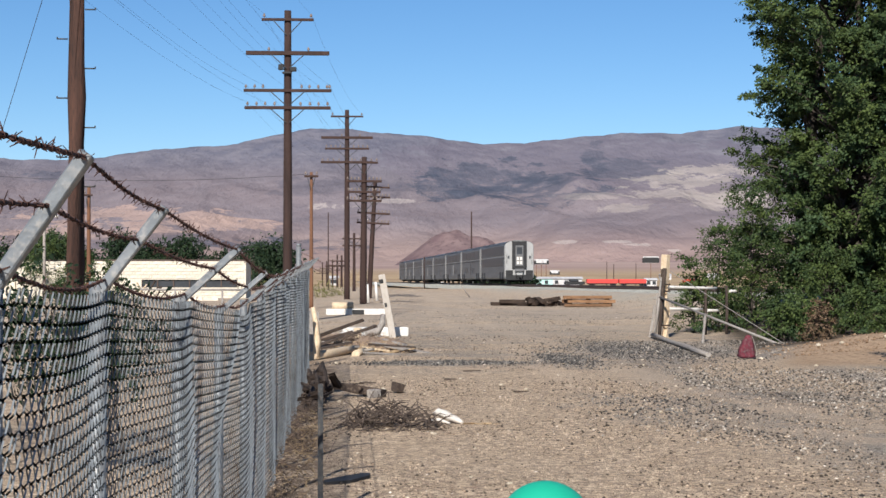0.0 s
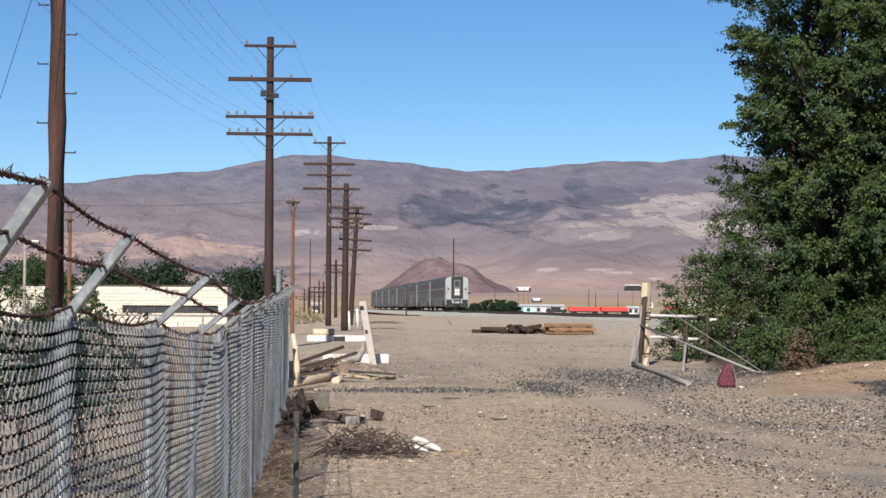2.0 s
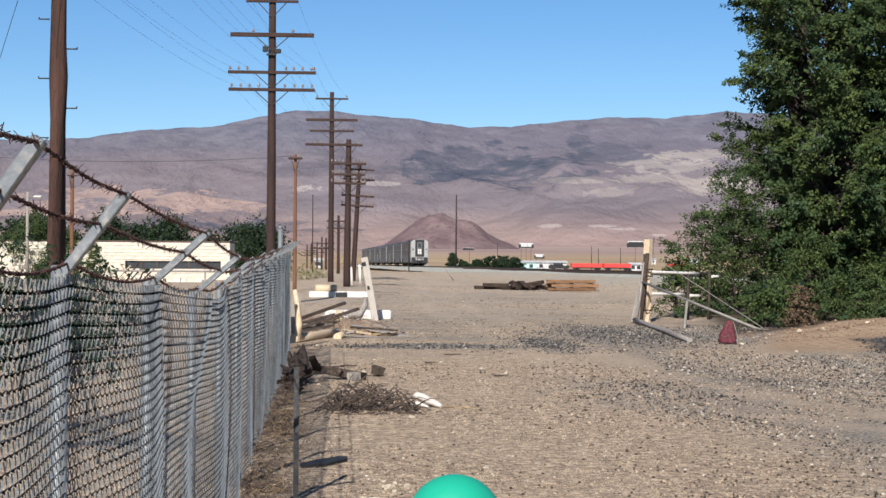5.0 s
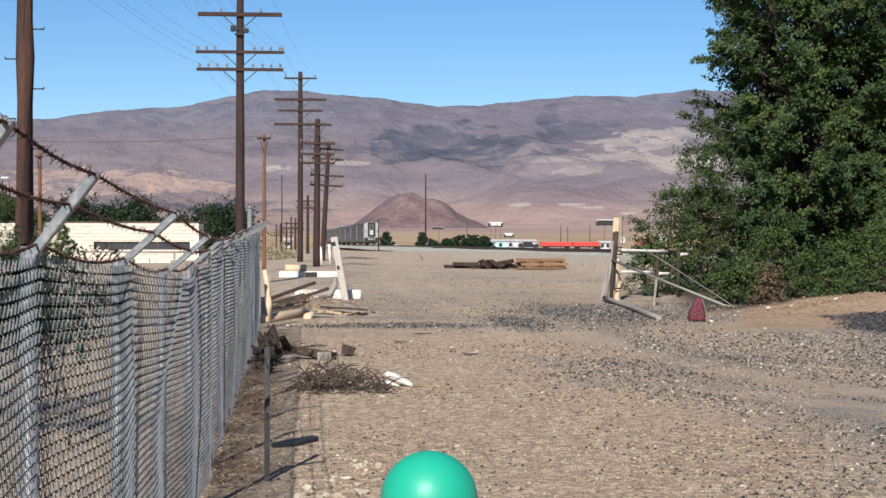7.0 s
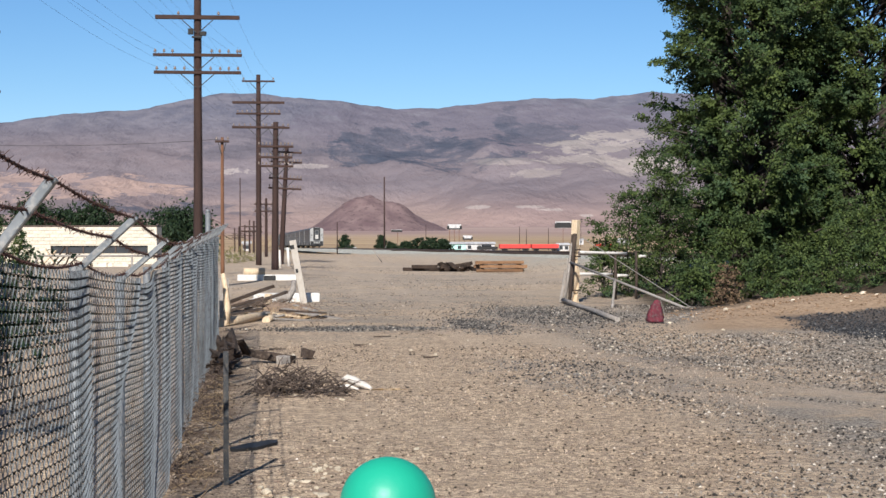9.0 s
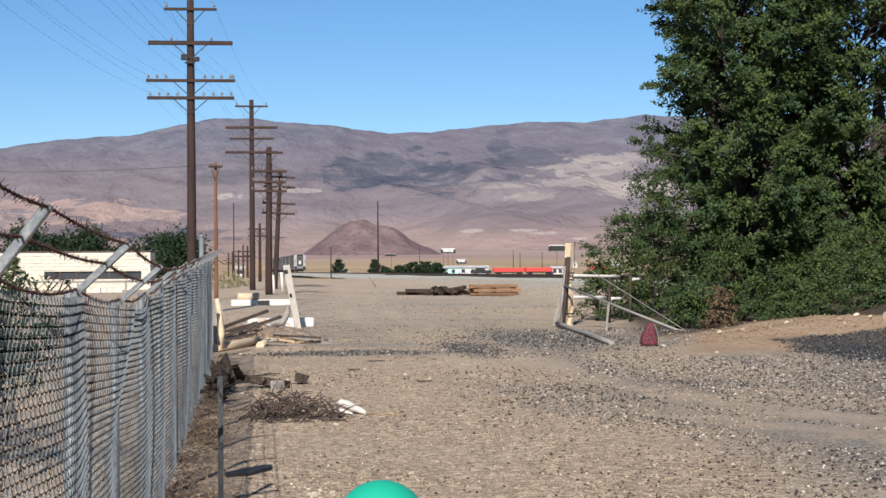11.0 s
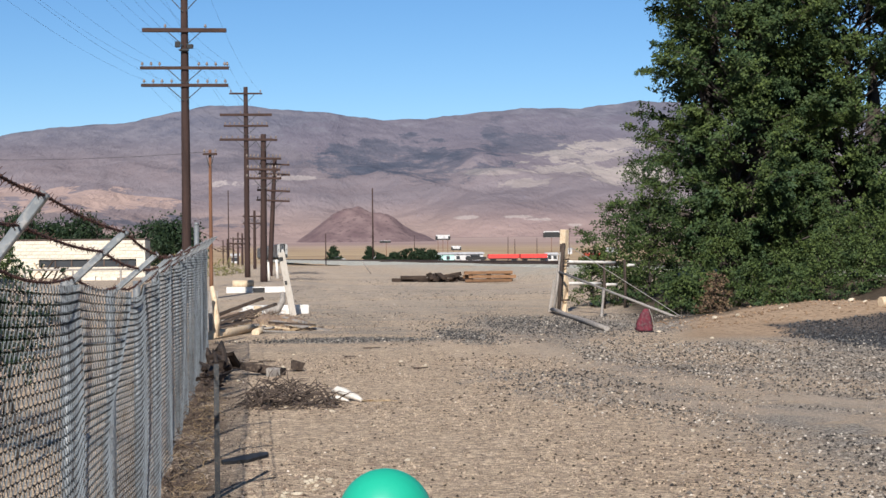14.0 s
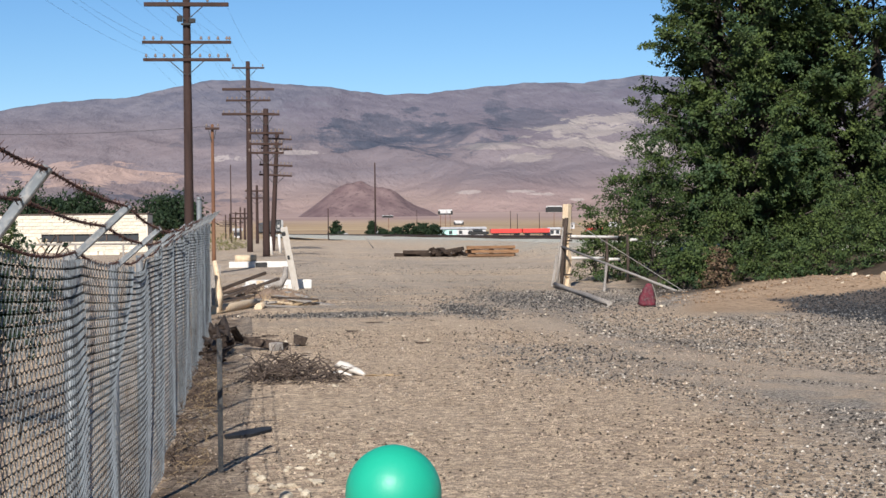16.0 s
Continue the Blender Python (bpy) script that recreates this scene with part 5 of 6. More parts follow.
def chip_mound(place, rx, ry, h, label, seed):
    """A low uneven heap of bark and chips."""
    us, vs = np.linspace(-1, 1, 36), np.linspace(-1, 1, 36)
    gu, gv = np.meshgrid(us, vs, indexing="ij")
    q = np.clip(1 - gu ** 2 - gv ** 2, 0, 1)
    z = h * q ** 0.8 * (1 + 0.35 * waves(gu * rx, gv * ry, 0.5, seed, 3)) + 0.05 * waves(gu * rx, gv * ry, 0.09, seed + 1, 3) * np.sqrt(q) - 0.02
    ob = raw_ob("bark_mound", np.stack([gu * rx, gv * ry, z], -1).reshape(-1, 3), grid_faces(36, 36), M["mulch"])
    ob.matrix_world = pose(*place)
    tagged(ob, label, "bark heap")


chip_mound((0.9, 43.0, 0), 0.85, 2.2, 0.27, "low brown heap of bark and chips behind the pale logs", 4)
chip_mound((-0.2, 46.5, 0), 0.9, 2.6, 0.24, "low brown heap of bark and earth by the dark planks", 6)
tangle("bark_litter", (0.6, 44.0, 0.05), 0.8, 1.8, 0.3, 200, 0.012, "twig", "dry bark strips and twigs over the heap", "bark", 15, 0.4)
tangle("fence_weeds", (-0.5, 20.0, 0.0), 0.16, 7.5, 0.22, 520, 0.004, "twig", "dead brown weeds along the fence foot", "weeds", 6, 0.2)
tangle("dry_grass", (-0.42, 17.5, 0.0), 0.2, 6.0, 0.2, 210, 0.004, "straw", "tufts of dry straw-coloured grass by the fence", "grass", 16, 0.18)


log([(14.72, 38.9, 0.55), (15.1, 39.0, 0.56), (15.7, 39.15, 0.58)], [0.12, 0.125, 0.11], "cream", "sawn pale log lying on the earth bank", seed=61)


def near_junk():
    # steel stake with its thin wire
    e = thing("steel_stake", (-0.16, 13.5, 0), "thin grey steel fence stake driven into the dirt", "stake")
    bm = bmesh.new()
    box_bm(bm, (0.042, 0.012, 1.12), pose(0, 0, 0.47, -1.2, 0, 0), 0.002)
    box_bm(bm, (0.010, 0.045, 1.12), pose(0, 0.024, 0.47, -1.2, 0, 0), 0.002)
    part("stake", bm, M["iron"], e)
    for z, y1 in ((0.75, 20.0), (0.35, 20.0)):
        bm = bmesh.new()
        tube_bm(bm, (0.0, 0.03, z), (0.16, 6.6, z * 0.3), 0.0022, n=4)
        part("wire", bm, M["rust"], e, "thin rusty wire")
    # flat dark sheet, a stand-in for the shadow patch beside the stake
    bm = bmesh.new()
    pts = [(-0.2, -0.28), (0.02, -0.16), (0.2, 0.2), (0.21, 0.42), (0.12, 0.40), (-0.08, 0.12), (-0.22, -0.16)]
    lo = [bm.verts.new((x, y, 0.0)) for x, y in pts]
    hi = [bm.verts.new((x, y, 0.03)) for x, y in pts]
    bm.faces.new(lo[::-1])
    bm.faces.new(hi)
    for i in range(len(pts)):
        bm.faces.new((lo[i], lo[(i + 1) % len(pts)], hi[(i + 1) % len(pts)], hi[i]))
    ob = mesh_ob("shadow_sheet", bm, M["dark"])
    ob.matrix_world = pose(0.06, 15.75, 0.005)
    tagged(ob, "flat black sheet on the dirt standing in for a shadow", "mat")
    beam("timber_offcut", (0.78, 0.2, 0.13), (0.28, 26.6, 0.10), (-8, 7, -24), "rot_wood", "short dark rotten timber offcut", "timber", "", 41, 0.02)
    beam("timber_offcut", (0.16, 0.14, 0.14), (0.88, 27.4, 0.08), (5, 10, 30), "rot_wood", "small dark block of rotten wood", "timber", "", 42, 0.02)
    beam("timber_offcut", (0.2, 0.1, 0.12), (0.48, 26.3, 0.06), (0, 0, 50), "grey_wood", "small weathered block of wood", "timber", "", 43, 0.02)
    for k, (x, y, l, rz) in enumerate(((0.02, 29.2, 0.35, 8), (0.3, 29.6, 0.3, -20), (1.8, 30.5, 0.22, -23), (2.7, 27.2, 0.24, 14), (2.3, 33.0, 0.34, 9))):
        log([(x, y, 0.025), (x + l * math.cos(radians(rz)), y + l * math.sin(radians(rz)), 0.03)], [0.016, 0.009], "rot_wood", "dry dark stick on the dirt", "stick", "stick", 50 + k, 6)
    # heap of blackened wood by the fence's foot
    hp = random.Random(23)
    for k in range(11):
        beam("timber_offcut", (hp.uniform(0.15, 0.4), hp.uniform(0.05, 0.11), hp.uniform(0.04, 0.09)), (-0.36 + hp.uniform(-0.12, 0.26), 25.0 + hp.uniform(-1.3, 1.8), 0.06 + 0.025 * k), (hp.uniform(-20, 20), hp.uniform(-35, 35), hp.uniform(0, 180)), "tie", "blackened rotten chunk of timber in a heap", "timber", "heap of rotten timber", 400 + k, 0.025)
    # rotten roots by the fence
    rnd = random.Random(9)
    for k in range(9):
        y = 23.5 + k * 0.8
        x = -0.45 + rnd.uniform(-0.05, 0.25)
        log([(x, y, 0.06), (x + rnd.uniform(-0.1, 0.2), y + 0.4, rnd.uniform(0.1, 0.35)), (x + rnd.uniform(-0.15, 0.3), y + rnd.uniform(0.5, 0.9), rnd.uniform(0.06, 0.45))],
            [rnd.uniform(0.035, 0.06), 0.045, 0.015], "rot_wood", "dark rotten root by the fence foot", "root", "root", 70 + k, 7, 0.3)
    # white plastic bag
    m = material("white_plastic_film", (0.46, 0.41, 0.35), (0.66, 0.61, 0.54), 8, 0.5, bump=0.5, fine=24)
    e = thing("plastic_bag", (1.42, 22.2, 0), "twisted torn white plastic bag lying on the brushwood", "bag")
    bm = bmesh.new()
    bent_bm(bm, [(-0.25, -0.12, 0.10), (-0.2, -0.2, 0.13), (-0.13, -0.3, 0.11), (-0.05, -0.43, 0.075), (0.02, -0.54, 0.05), (0.08, -0.62, 0.03)], [0.022, 0.045, 0.05, 0.042, 0.038, 0.02], 12, 0.2, 6)
    bent_bm(bm, [(-0.3, -0.4, 0.03), (-0.2, -0.5, 0.05), (-0.08, -0.62, 0.02)], [0.02, 0.035, 0.012], 6, 0.3, 8)
    part("film", bm, m, e)
    bm = bmesh.new()
    bmesh.ops.create_grid(bm, x_segments=10, y_segments=4, size=0.5)
    for v in bm.verts:
        v.co = Vector((0.3 + v.co.x * 0.44, -0.66 + v.co.y * 0.14 * (1 + noise.noise(v.co * 6)) - v.co.x * 0.1, 0.02 + 0.025 * noise.noise(v.co * 9 + Vector((3, 0, 0)))))
    bmesh.ops.solidify(bm, geom=list(bm.faces), thickness=0.004)
    part("torn_strip", bm, M["straw"], e, "dirty torn strip")


near_junk()


# ---- stones ----
def stone_mesh(seed, flat=0.65):
    rnd = random.Random(seed)
    bm = bmesh.new()
    bmesh.ops.create_icosphere(bm, subdivisions=1, radius=1)
    for v in bm.verts:
        v.co = v.co * rnd.uniform(0.55, 1.25)
        v.co.z = v.co.z * flat + 0.45
    me = bpy.data.meshes.new("stone")
    bm.to_mesh(me)
    bm.free()
    return me


def stones():
    rnd = random.Random(21)
    shapes = [stone_mesh(k) for k in range(6)]
    for me in shapes:
        me.materials.append(M["rock"])
    def put(x, y, s, label, group):
        ob = new("stone", shapes[rnd.randrange(6)])
        ob.matrix_world = pose(x, y, float(ground_z(x, y)) - s * 0.1, rnd.uniform(-15, 15), rnd.uniform(-15, 15), rnd.uniform(0, 360)) @ Matrix.Diagonal((s * rnd.uniform(0.8, 1.3), s, s * rnd.uniform(0.75, 1.3), 1))
        tagged(ob, label, "stone", group)
    for k in range(24):
        t = rnd.random()
        put(0.06 + t * 0.55 + rnd.gauss(0, 0.04), 12.75 + rnd.gauss(0, 0.28) + (0.5 if rnd.random() < 0.3 else 0), rnd.choice((0.010, 0.014, 0.018, 0.024, 0.036, 0.05)), "chunk of pale broken plaster", "rubble by the stake")
    for k in range(7):
        put(0.2 + rnd.uniform(0, 0.9), 21.2 + rnd.uniform(-1.0, 0.6), rnd.uniform(0.02, 0.045), "pale scrap of plaster among the brushwood", "scraps by the brushwood")
    for k in range(16):
        put(0.5 + rnd.uniform(0, 0.25), 13.9 + rnd.uniform(-0.2, 0.6), rnd.uniform(0.012, 0.035), "pale stone lying on the dirt", "loose stones")
    for k in range(44):
        y = rnd.uniform(12.5, 38)
        put(rnd.uniform(-0.1, 1) * y * 0.28, y, rnd.uniform(0.010, 0.024) * (1 + y / 40), "pale stone lying on the dirt", "loose stones")
    for k in range(10):
        x = rnd.uniform(11.0, 15.5)
        put(x, rnd.uniform(38.8, 41), rnd.uniform(0.04, 0.09), "pale stone on the earth bank", "stones on the bank")


stones()


def pebbles(name, count, pick, sizes, mat, label, seed):
    """Fine loose stone that nobody could count."""
    rs = np.random.RandomState(seed)
    xy = pick(rs, count)
    s = sizes[0] + (sizes[1] - sizes[0]) * rs.random_sample(len(xy)) ** 2.5
    s = s * (0.6 + np.minimum(xy[:, 1], 30) / 48.0)
    z = ground_z(xy[:, 0], xy[:, 1])
    oct_v = np.array([(1, 0, 0), (0, 1, 0), (-1, 0, 0), (0, -1, 0), (0, 0, 0.8), (0, 0, -0.5)], float)
    v = oct_v[None] * s[:, None, None] * rs.uniform(0.6, 1.3, (len(xy), 6, 1))
    a = rs.uniform(0, 6.283, len(xy))
    c, sn = np.cos(a), np.sin(a)
    vx = v[..., 0] * c[:, None] - v[..., 1] * sn[:, None]
    vy = v[..., 0] * sn[:, None] + v[..., 1] * c[:, None]
    v = np.stack([vx + xy[:, :1], vy + xy[:, 1:], v[..., 2] + z[:, None] + s[:, None] * 0.2], -1).reshape(-1, 3)
    f = np.array([(0, 1, 4), (1, 2, 4), (2, 3, 4), (3, 0, 4), (1, 0, 5), (2, 1, 5), (3, 2, 5), (0, 3, 5)])
    faces = (f[None] + 6 * np.arange(len(xy))[:, None, None]).reshape(-1, 3)
    return tagged(raw_ob(name, v, faces.tolist(), mat), label, "gravel", kind="stuff")


def speck_mat(name, stops):
    m = bpy.data.materials.new(name)
    m.use_nodes = True
    nt = m.node_tree
    gi, r = nt.nodes.new("ShaderNodeNewGeometry"), nt.nodes.new("ShaderNodeValToRGB")
    r.color_ramp.interpolation = "CONSTANT"
    while len(r.color_ramp.elements) < len(stops):
        r.color_ramp.elements.new(0.5)
    for el, (p, c) in zip(r.color_ramp.elements, stops):
        el.position, el.color = p, (*c, 1)
    nt.links.new(gi.outputs["Random Per Island"], r.inputs["Fac"])
    nt.links.new(r.outputs["Color"], nt.nodes["Principled BSDF"].inputs["Base Color"])
    nt.nodes["Principled BSDF"].inputs["Roughness"].default_value = 0.95
    nt.nodes["Principled BSDF"].inputs["Specular IOR Level"].default_value = 0.08
    return m


def yard_pick(rs, n):
    y = 10.5 + 60 * rs.random_sample(n) ** 1.25
    x = -0.75 + (0.75 + 0.33 * y) * rs.random_sample(n)
    keep = (x < 8.6 + 0.4 * waves(x, y, 1.5, 8, 2)) | (y < 33.5) | (y > 60)
    keep &= waves(x, y * 0.6, 0.8, 31, 4) + rs.uniform(-0.7, 0.7, n) > 0.05
    return np.stack([x, y], -1)[keep]


def way_x(y):
    """The middle of the wheel ruts."""
    return np.interp(y, [12, 18.6, 23, 30, 38, 47, 57, 80, 100], [9.4, 6.9, 5.4, 4.7, 4.75, 5.1, 4.2, 4.6, 7.0])


def gravel_pick(rs, n):
    """Stone lies in drawn-out beds to the side of the wheel tracks, and in a few bands across the yard."""
    y = 11 + 36 * rs.random_sample(n) ** 1.1
    x = 0.07 * y + 1.2 + (0.27 * y) * rs.random_sample(n)
    beds = 0.6 * waves(x, y * 0.45, 1.5, 77, 3) + 0.95 * rise(1.8, 5.2, x - 0.05 * y) - 0.4
    lane = np.abs(x - way_x(y) + 0.3 * waves(x, y, 1.1, 15, 3))
    beds = beds - 0.9 * (1 - rise(0.35, 0.75, np.abs(lane - 0.78))) - 0.35 * (1 - rise(0.8, 1.8, lane)) - 0.55 * rise(31, 35, y)
    keep = (beds + rs.uniform(-0.5, 0.5, n) > 0.2) & ((x < 8.6 + 0.3 * (y - 34) + 0.4 * waves(x, y, 1.5, 8, 2)) | (y < 34))
    return np.stack([x, y], -1)[keep]


def band_pick(rs, n):
    out = []
    for cx, cy, a, b, share in ((2.2, 36.2, 1.4, 0.6, 0.2), (4.85, 37.5, 0.55, 2.6, 0.1), (7.2, 42.0, 1.7, 4.5, 0.25), (4.6, 24, 1.0, 2.4, 0.05)):
        k = int(n * share)
        out.append(np.stack([cx + a * 0.6 * rs.normal(size=k), cy + b * 0.6 * rs.normal(size=k)], -1))
    return np.concatenate(out)


def black_pick(rs, n):
    x = 10.6 + 6 * rs.random_sample(n)
    y = 28.0 + 10.6 * rs.random_sample(n)
    keep = (y - 0.23 * x < 34.75) & (x > 11.65 + 0.22 * rs.normal(size=n) + 0.2 * waves(x, y, 0.8, 61, 3))
    return np.stack([x, y], -1)[keep]


GREY_STONE = speck_mat("grey_stone", ((0, (0.035, 0.031, 0.028)), (0.36, (0.115, 0.10, 0.085)), (0.66, (0.27, 0.232, 0.19)), (0.94, (0.45, 0.395, 0.33))))
pebbles("loose_gravel", 38000, yard_pick, (0.006, 0.024), speck_mat("yard_pebbles", ((0, (0.05, 0.039, 0.030)), (0.42, (0.16, 0.118, 0.085)), (0.72, (0.36, 0.275, 0.195)), (0.992, (0.60, 0.51, 0.41)))), "loose mixed pebbles on the dirt", 5)
pebbles("railway_stone", 56000, gravel_pick, (0.008, 0.027), GREY_STONE, "spread of broken grey railway stone", 6)
pebbles("stone_band", 17000, band_pick, (0.010, 0.030), speck_mat("dark_grey_stone", ((0, (0.03, 0.028, 0.027)), (0.42, (0.085, 0.077, 0.07)), (0.76, (0.17, 0.152, 0.132)), (0.97, (0.36, 0.32, 0.27)))), "bands of broken grey stone across the yard", 7)
pebbles("black_stone", 13000, black_pick, (0.012, 0.034), speck_mat("black_slag", ((0, (0.022, 0.0225, 0.024)), (0.55, (0.05, 0.05, 0.052)), (0.9, (0.11, 0.108, 0.105)))), "dark slag stone piled at the foot of the bank", 8)


def verge_pick(rs, n):
    """Clods and thrown stone between the yard and the railway."""
    y = 60 + 56 * rs.random_sample(n) ** 0.8
    x = 2 + 15 * rs.random_sample(n)
    keep = waves(x, y * 0.5, 2.2, 91, 4) + rs.uniform(-0.5, 0.5, n) + 0.04 * (x - 9) > 0.25
    return np.stack([x, y], -1)[keep]


pebbles("verge_stone", 9000, verge_pick, (0.008, 0.032), speck_mat("verge_clods", ((0, (0.075, 0.064, 0.054)), (0.5, (0.15, 0.122, 0.096)), (0.85, (0.30, 0.25, 0.20)), (0.98, (0.55, 0.48, 0.40)))), "scattered clods and stone before the railway", 14)


def grit_pick(rs, n):
    y = 10.5 + 20 * rs.random_sample(n) ** 1.3
    x = -0.7 + (0.8 + 0.30 * y) * rs.random_sample(n)
    keep = waves(x, y * 0.5, 0.5, 53, 4) + rs.uniform(-0.9, 0.9, n) > 0.0
    return np.stack([x, y], -1)[keep]


pebbles("fine_grit", 30000, grit_pick, (0.006, 0.017), speck_mat("dirt_grit", ((0, (0.11, 0.082, 0.06)), (0.4, (0.24, 0.175, 0.122)), (0.72, (0.47, 0.365, 0.265)), (0.985, (0.68, 0.59, 0.49)))), "fine pale and brown grit on the dirt", 12)


def bank_pick(rs, n):
    x = 9.6 + 7 * rs.random_sample(n)
    y = 35.5 + 6.5 * rs.random_sample(n)
    return np.stack([x, y], -1)[y - 0.23 * x > 35.1]


pebbles("bank_clods", 2200, bank_pick, (0.008, 0.035), speck_mat("bank_earth_clods", ((0, (0.15, 0.095, 0.058)), (0.5, (0.27, 0.178, 0.11)), (0.97, (0.45, 0.36, 0.27)))), "crumbly clods of earth on the bank", 9)

# ---- wires ----
def wire(name, a, b, sag, r=0.006, label="thin sagging overhead wire"):
    bm = bmesh.new()
    a, b = Vector(a), Vector(b)
    pts = [a.lerp(b, k / 12) - Vector((0, 0, sag * 4 * k / 12 * (1 - k / 12))) for k in range(13)]
    bent_bm(bm, pts, [r] * 13, 4)
    return tagged(mesh_ob(name, bm, M["dark"]), label, "wire", "overhead wires")


def line_wires():
    for z, half, pins in ((11.15, 0.95, [-0.9, 0.9]), (8.55, 1.6, [-0.95, -0.56, 0.32, 0.7, 0.96]), (7.92, 1.57, [-0.93, -0.52, 0.52, 0.93])):
        for k in pins:
            wire("telegraph_wire", (-2 + k * half, 63.84, z + 0.2), (-4.69 + k * half, 31, z + 0.1), 0.35, 0.003)
            z3 = {11.15: 11.1, 8.55: 9.2, 7.92: 8.4}[z]
            wire("telegraph_wire", (-2 + k * half, 63.84, z + 0.2), (0.27 + k * half * 0.95, 102.84, z3 + 0.2), 0.5, 0.0035)
    wire("guy_wire", (-4.69, 31, 8.7), (-6.6, 31.4, 2.6), 0.0, 0.006, "taut steel guy wire from the utility pole")
    wire("service_wire", (-1.42, 80, 6.42), (-19.0, 86, 6.75), 0.35, 0.009, "single overhead service wire across the yard")


line_wires()

# ---- poles farther off ----
telegraph_pole((-1.42, 80, 0.2), 6.3, 0.085, [(6.1, 0.32, [-0.8, 0.8], 0.09)], "slim orange-brown wooden service pole", "pole_rust", group="service poles")
telegraph_pole((-11.8, 82, 0), 5.9, 0.1, [(5.5, 0.2, [-0.8], 0.07)], "weathered brown service pole by the white building", "pole_rust", group="service poles")
FAR = "telegraph pole far down the line"
for k, (x, y, h, half) in enumerate(((1.0, 150, 5.0, 1.0), (-0.1, 205, 3.6, 1.0), (-0.7, 235, 4.0, 1.1), (-1.5, 265, 3.6, 1.1), (-2.7, 300, 3.6, 1.2), (-3.9, 340, 3.6, 1.2))):
    telegraph_pole((x, y, float(ground_z(x, y))), h - float(ground_z(x, y)) + 0.3, 0.13, [(h - 0.5, half, [-0.9, -0.5, 0.5, 0.9], 0.1), (h - 1.1, half, [-0.9, -0.5, 0.5, 0.9], 0.1)], FAR)
for x, y, z0, z1, r in ((-1.3, 160, 0.0, 7.4, 0.06), (19.25, 260, -0.6, 11.0, 0.13), (12.3, 262, -0.6, 4.3, 0.09)):
    bm = bmesh.new()
    tube_bm(bm, (0, 0, z0), (0, 0, z1), r, r * 0.75, n=8)
    ob = mesh_ob("bare_pole", bm, M["pole"])
    ob.matrix_world = pose(x, y, 0)
    tagged(ob, "bare thin wooden pole standing by the line", "pole", "bare poles")


def street_lamp():
    e = thing("street_lamp", (-15.2, 90, 0), "tall pole with a pale street lamp head", "street lamp")
    bm = bmesh.new()
    tube_bm(bm, (0, 0, 0), (0, 0, 5.0), 0.09, 0.07, n=8)
    part("pole", bm, M["grey_wood"], e)
    bm = bmesh.new()
    bent_bm(bm, [(0, 0, 4.6), (0.2, -0.1, 4.75), (0.42, -0.2, 4.78)], [0.03, 0.03, 0.03], 6)
    part("arm", bm, M["steel"], e)
    bm = bmesh.new()
    box_bm(bm, (0.4, 0.25, 0.1), pose(0.55, -0.22, 4.76), 0.03)
    part("lamp_head", bm, M["white_paint"], e)


street_lamp()

# ---- white block building ----
M["block"] = material("whitewashed_block", (0.55, 0.49, 0.39), (0.64, 0.58, 0.475), 1.2, 0.85, bump=0.3, c3=(0.45, 0.385, 0.30), fine=8, vary=0.06)
M["roof"] = material("dark_brown_roof_edge", (0.06, 0.04, 0.032), (0.10, 0.07, 0.055), 2, 0.8)


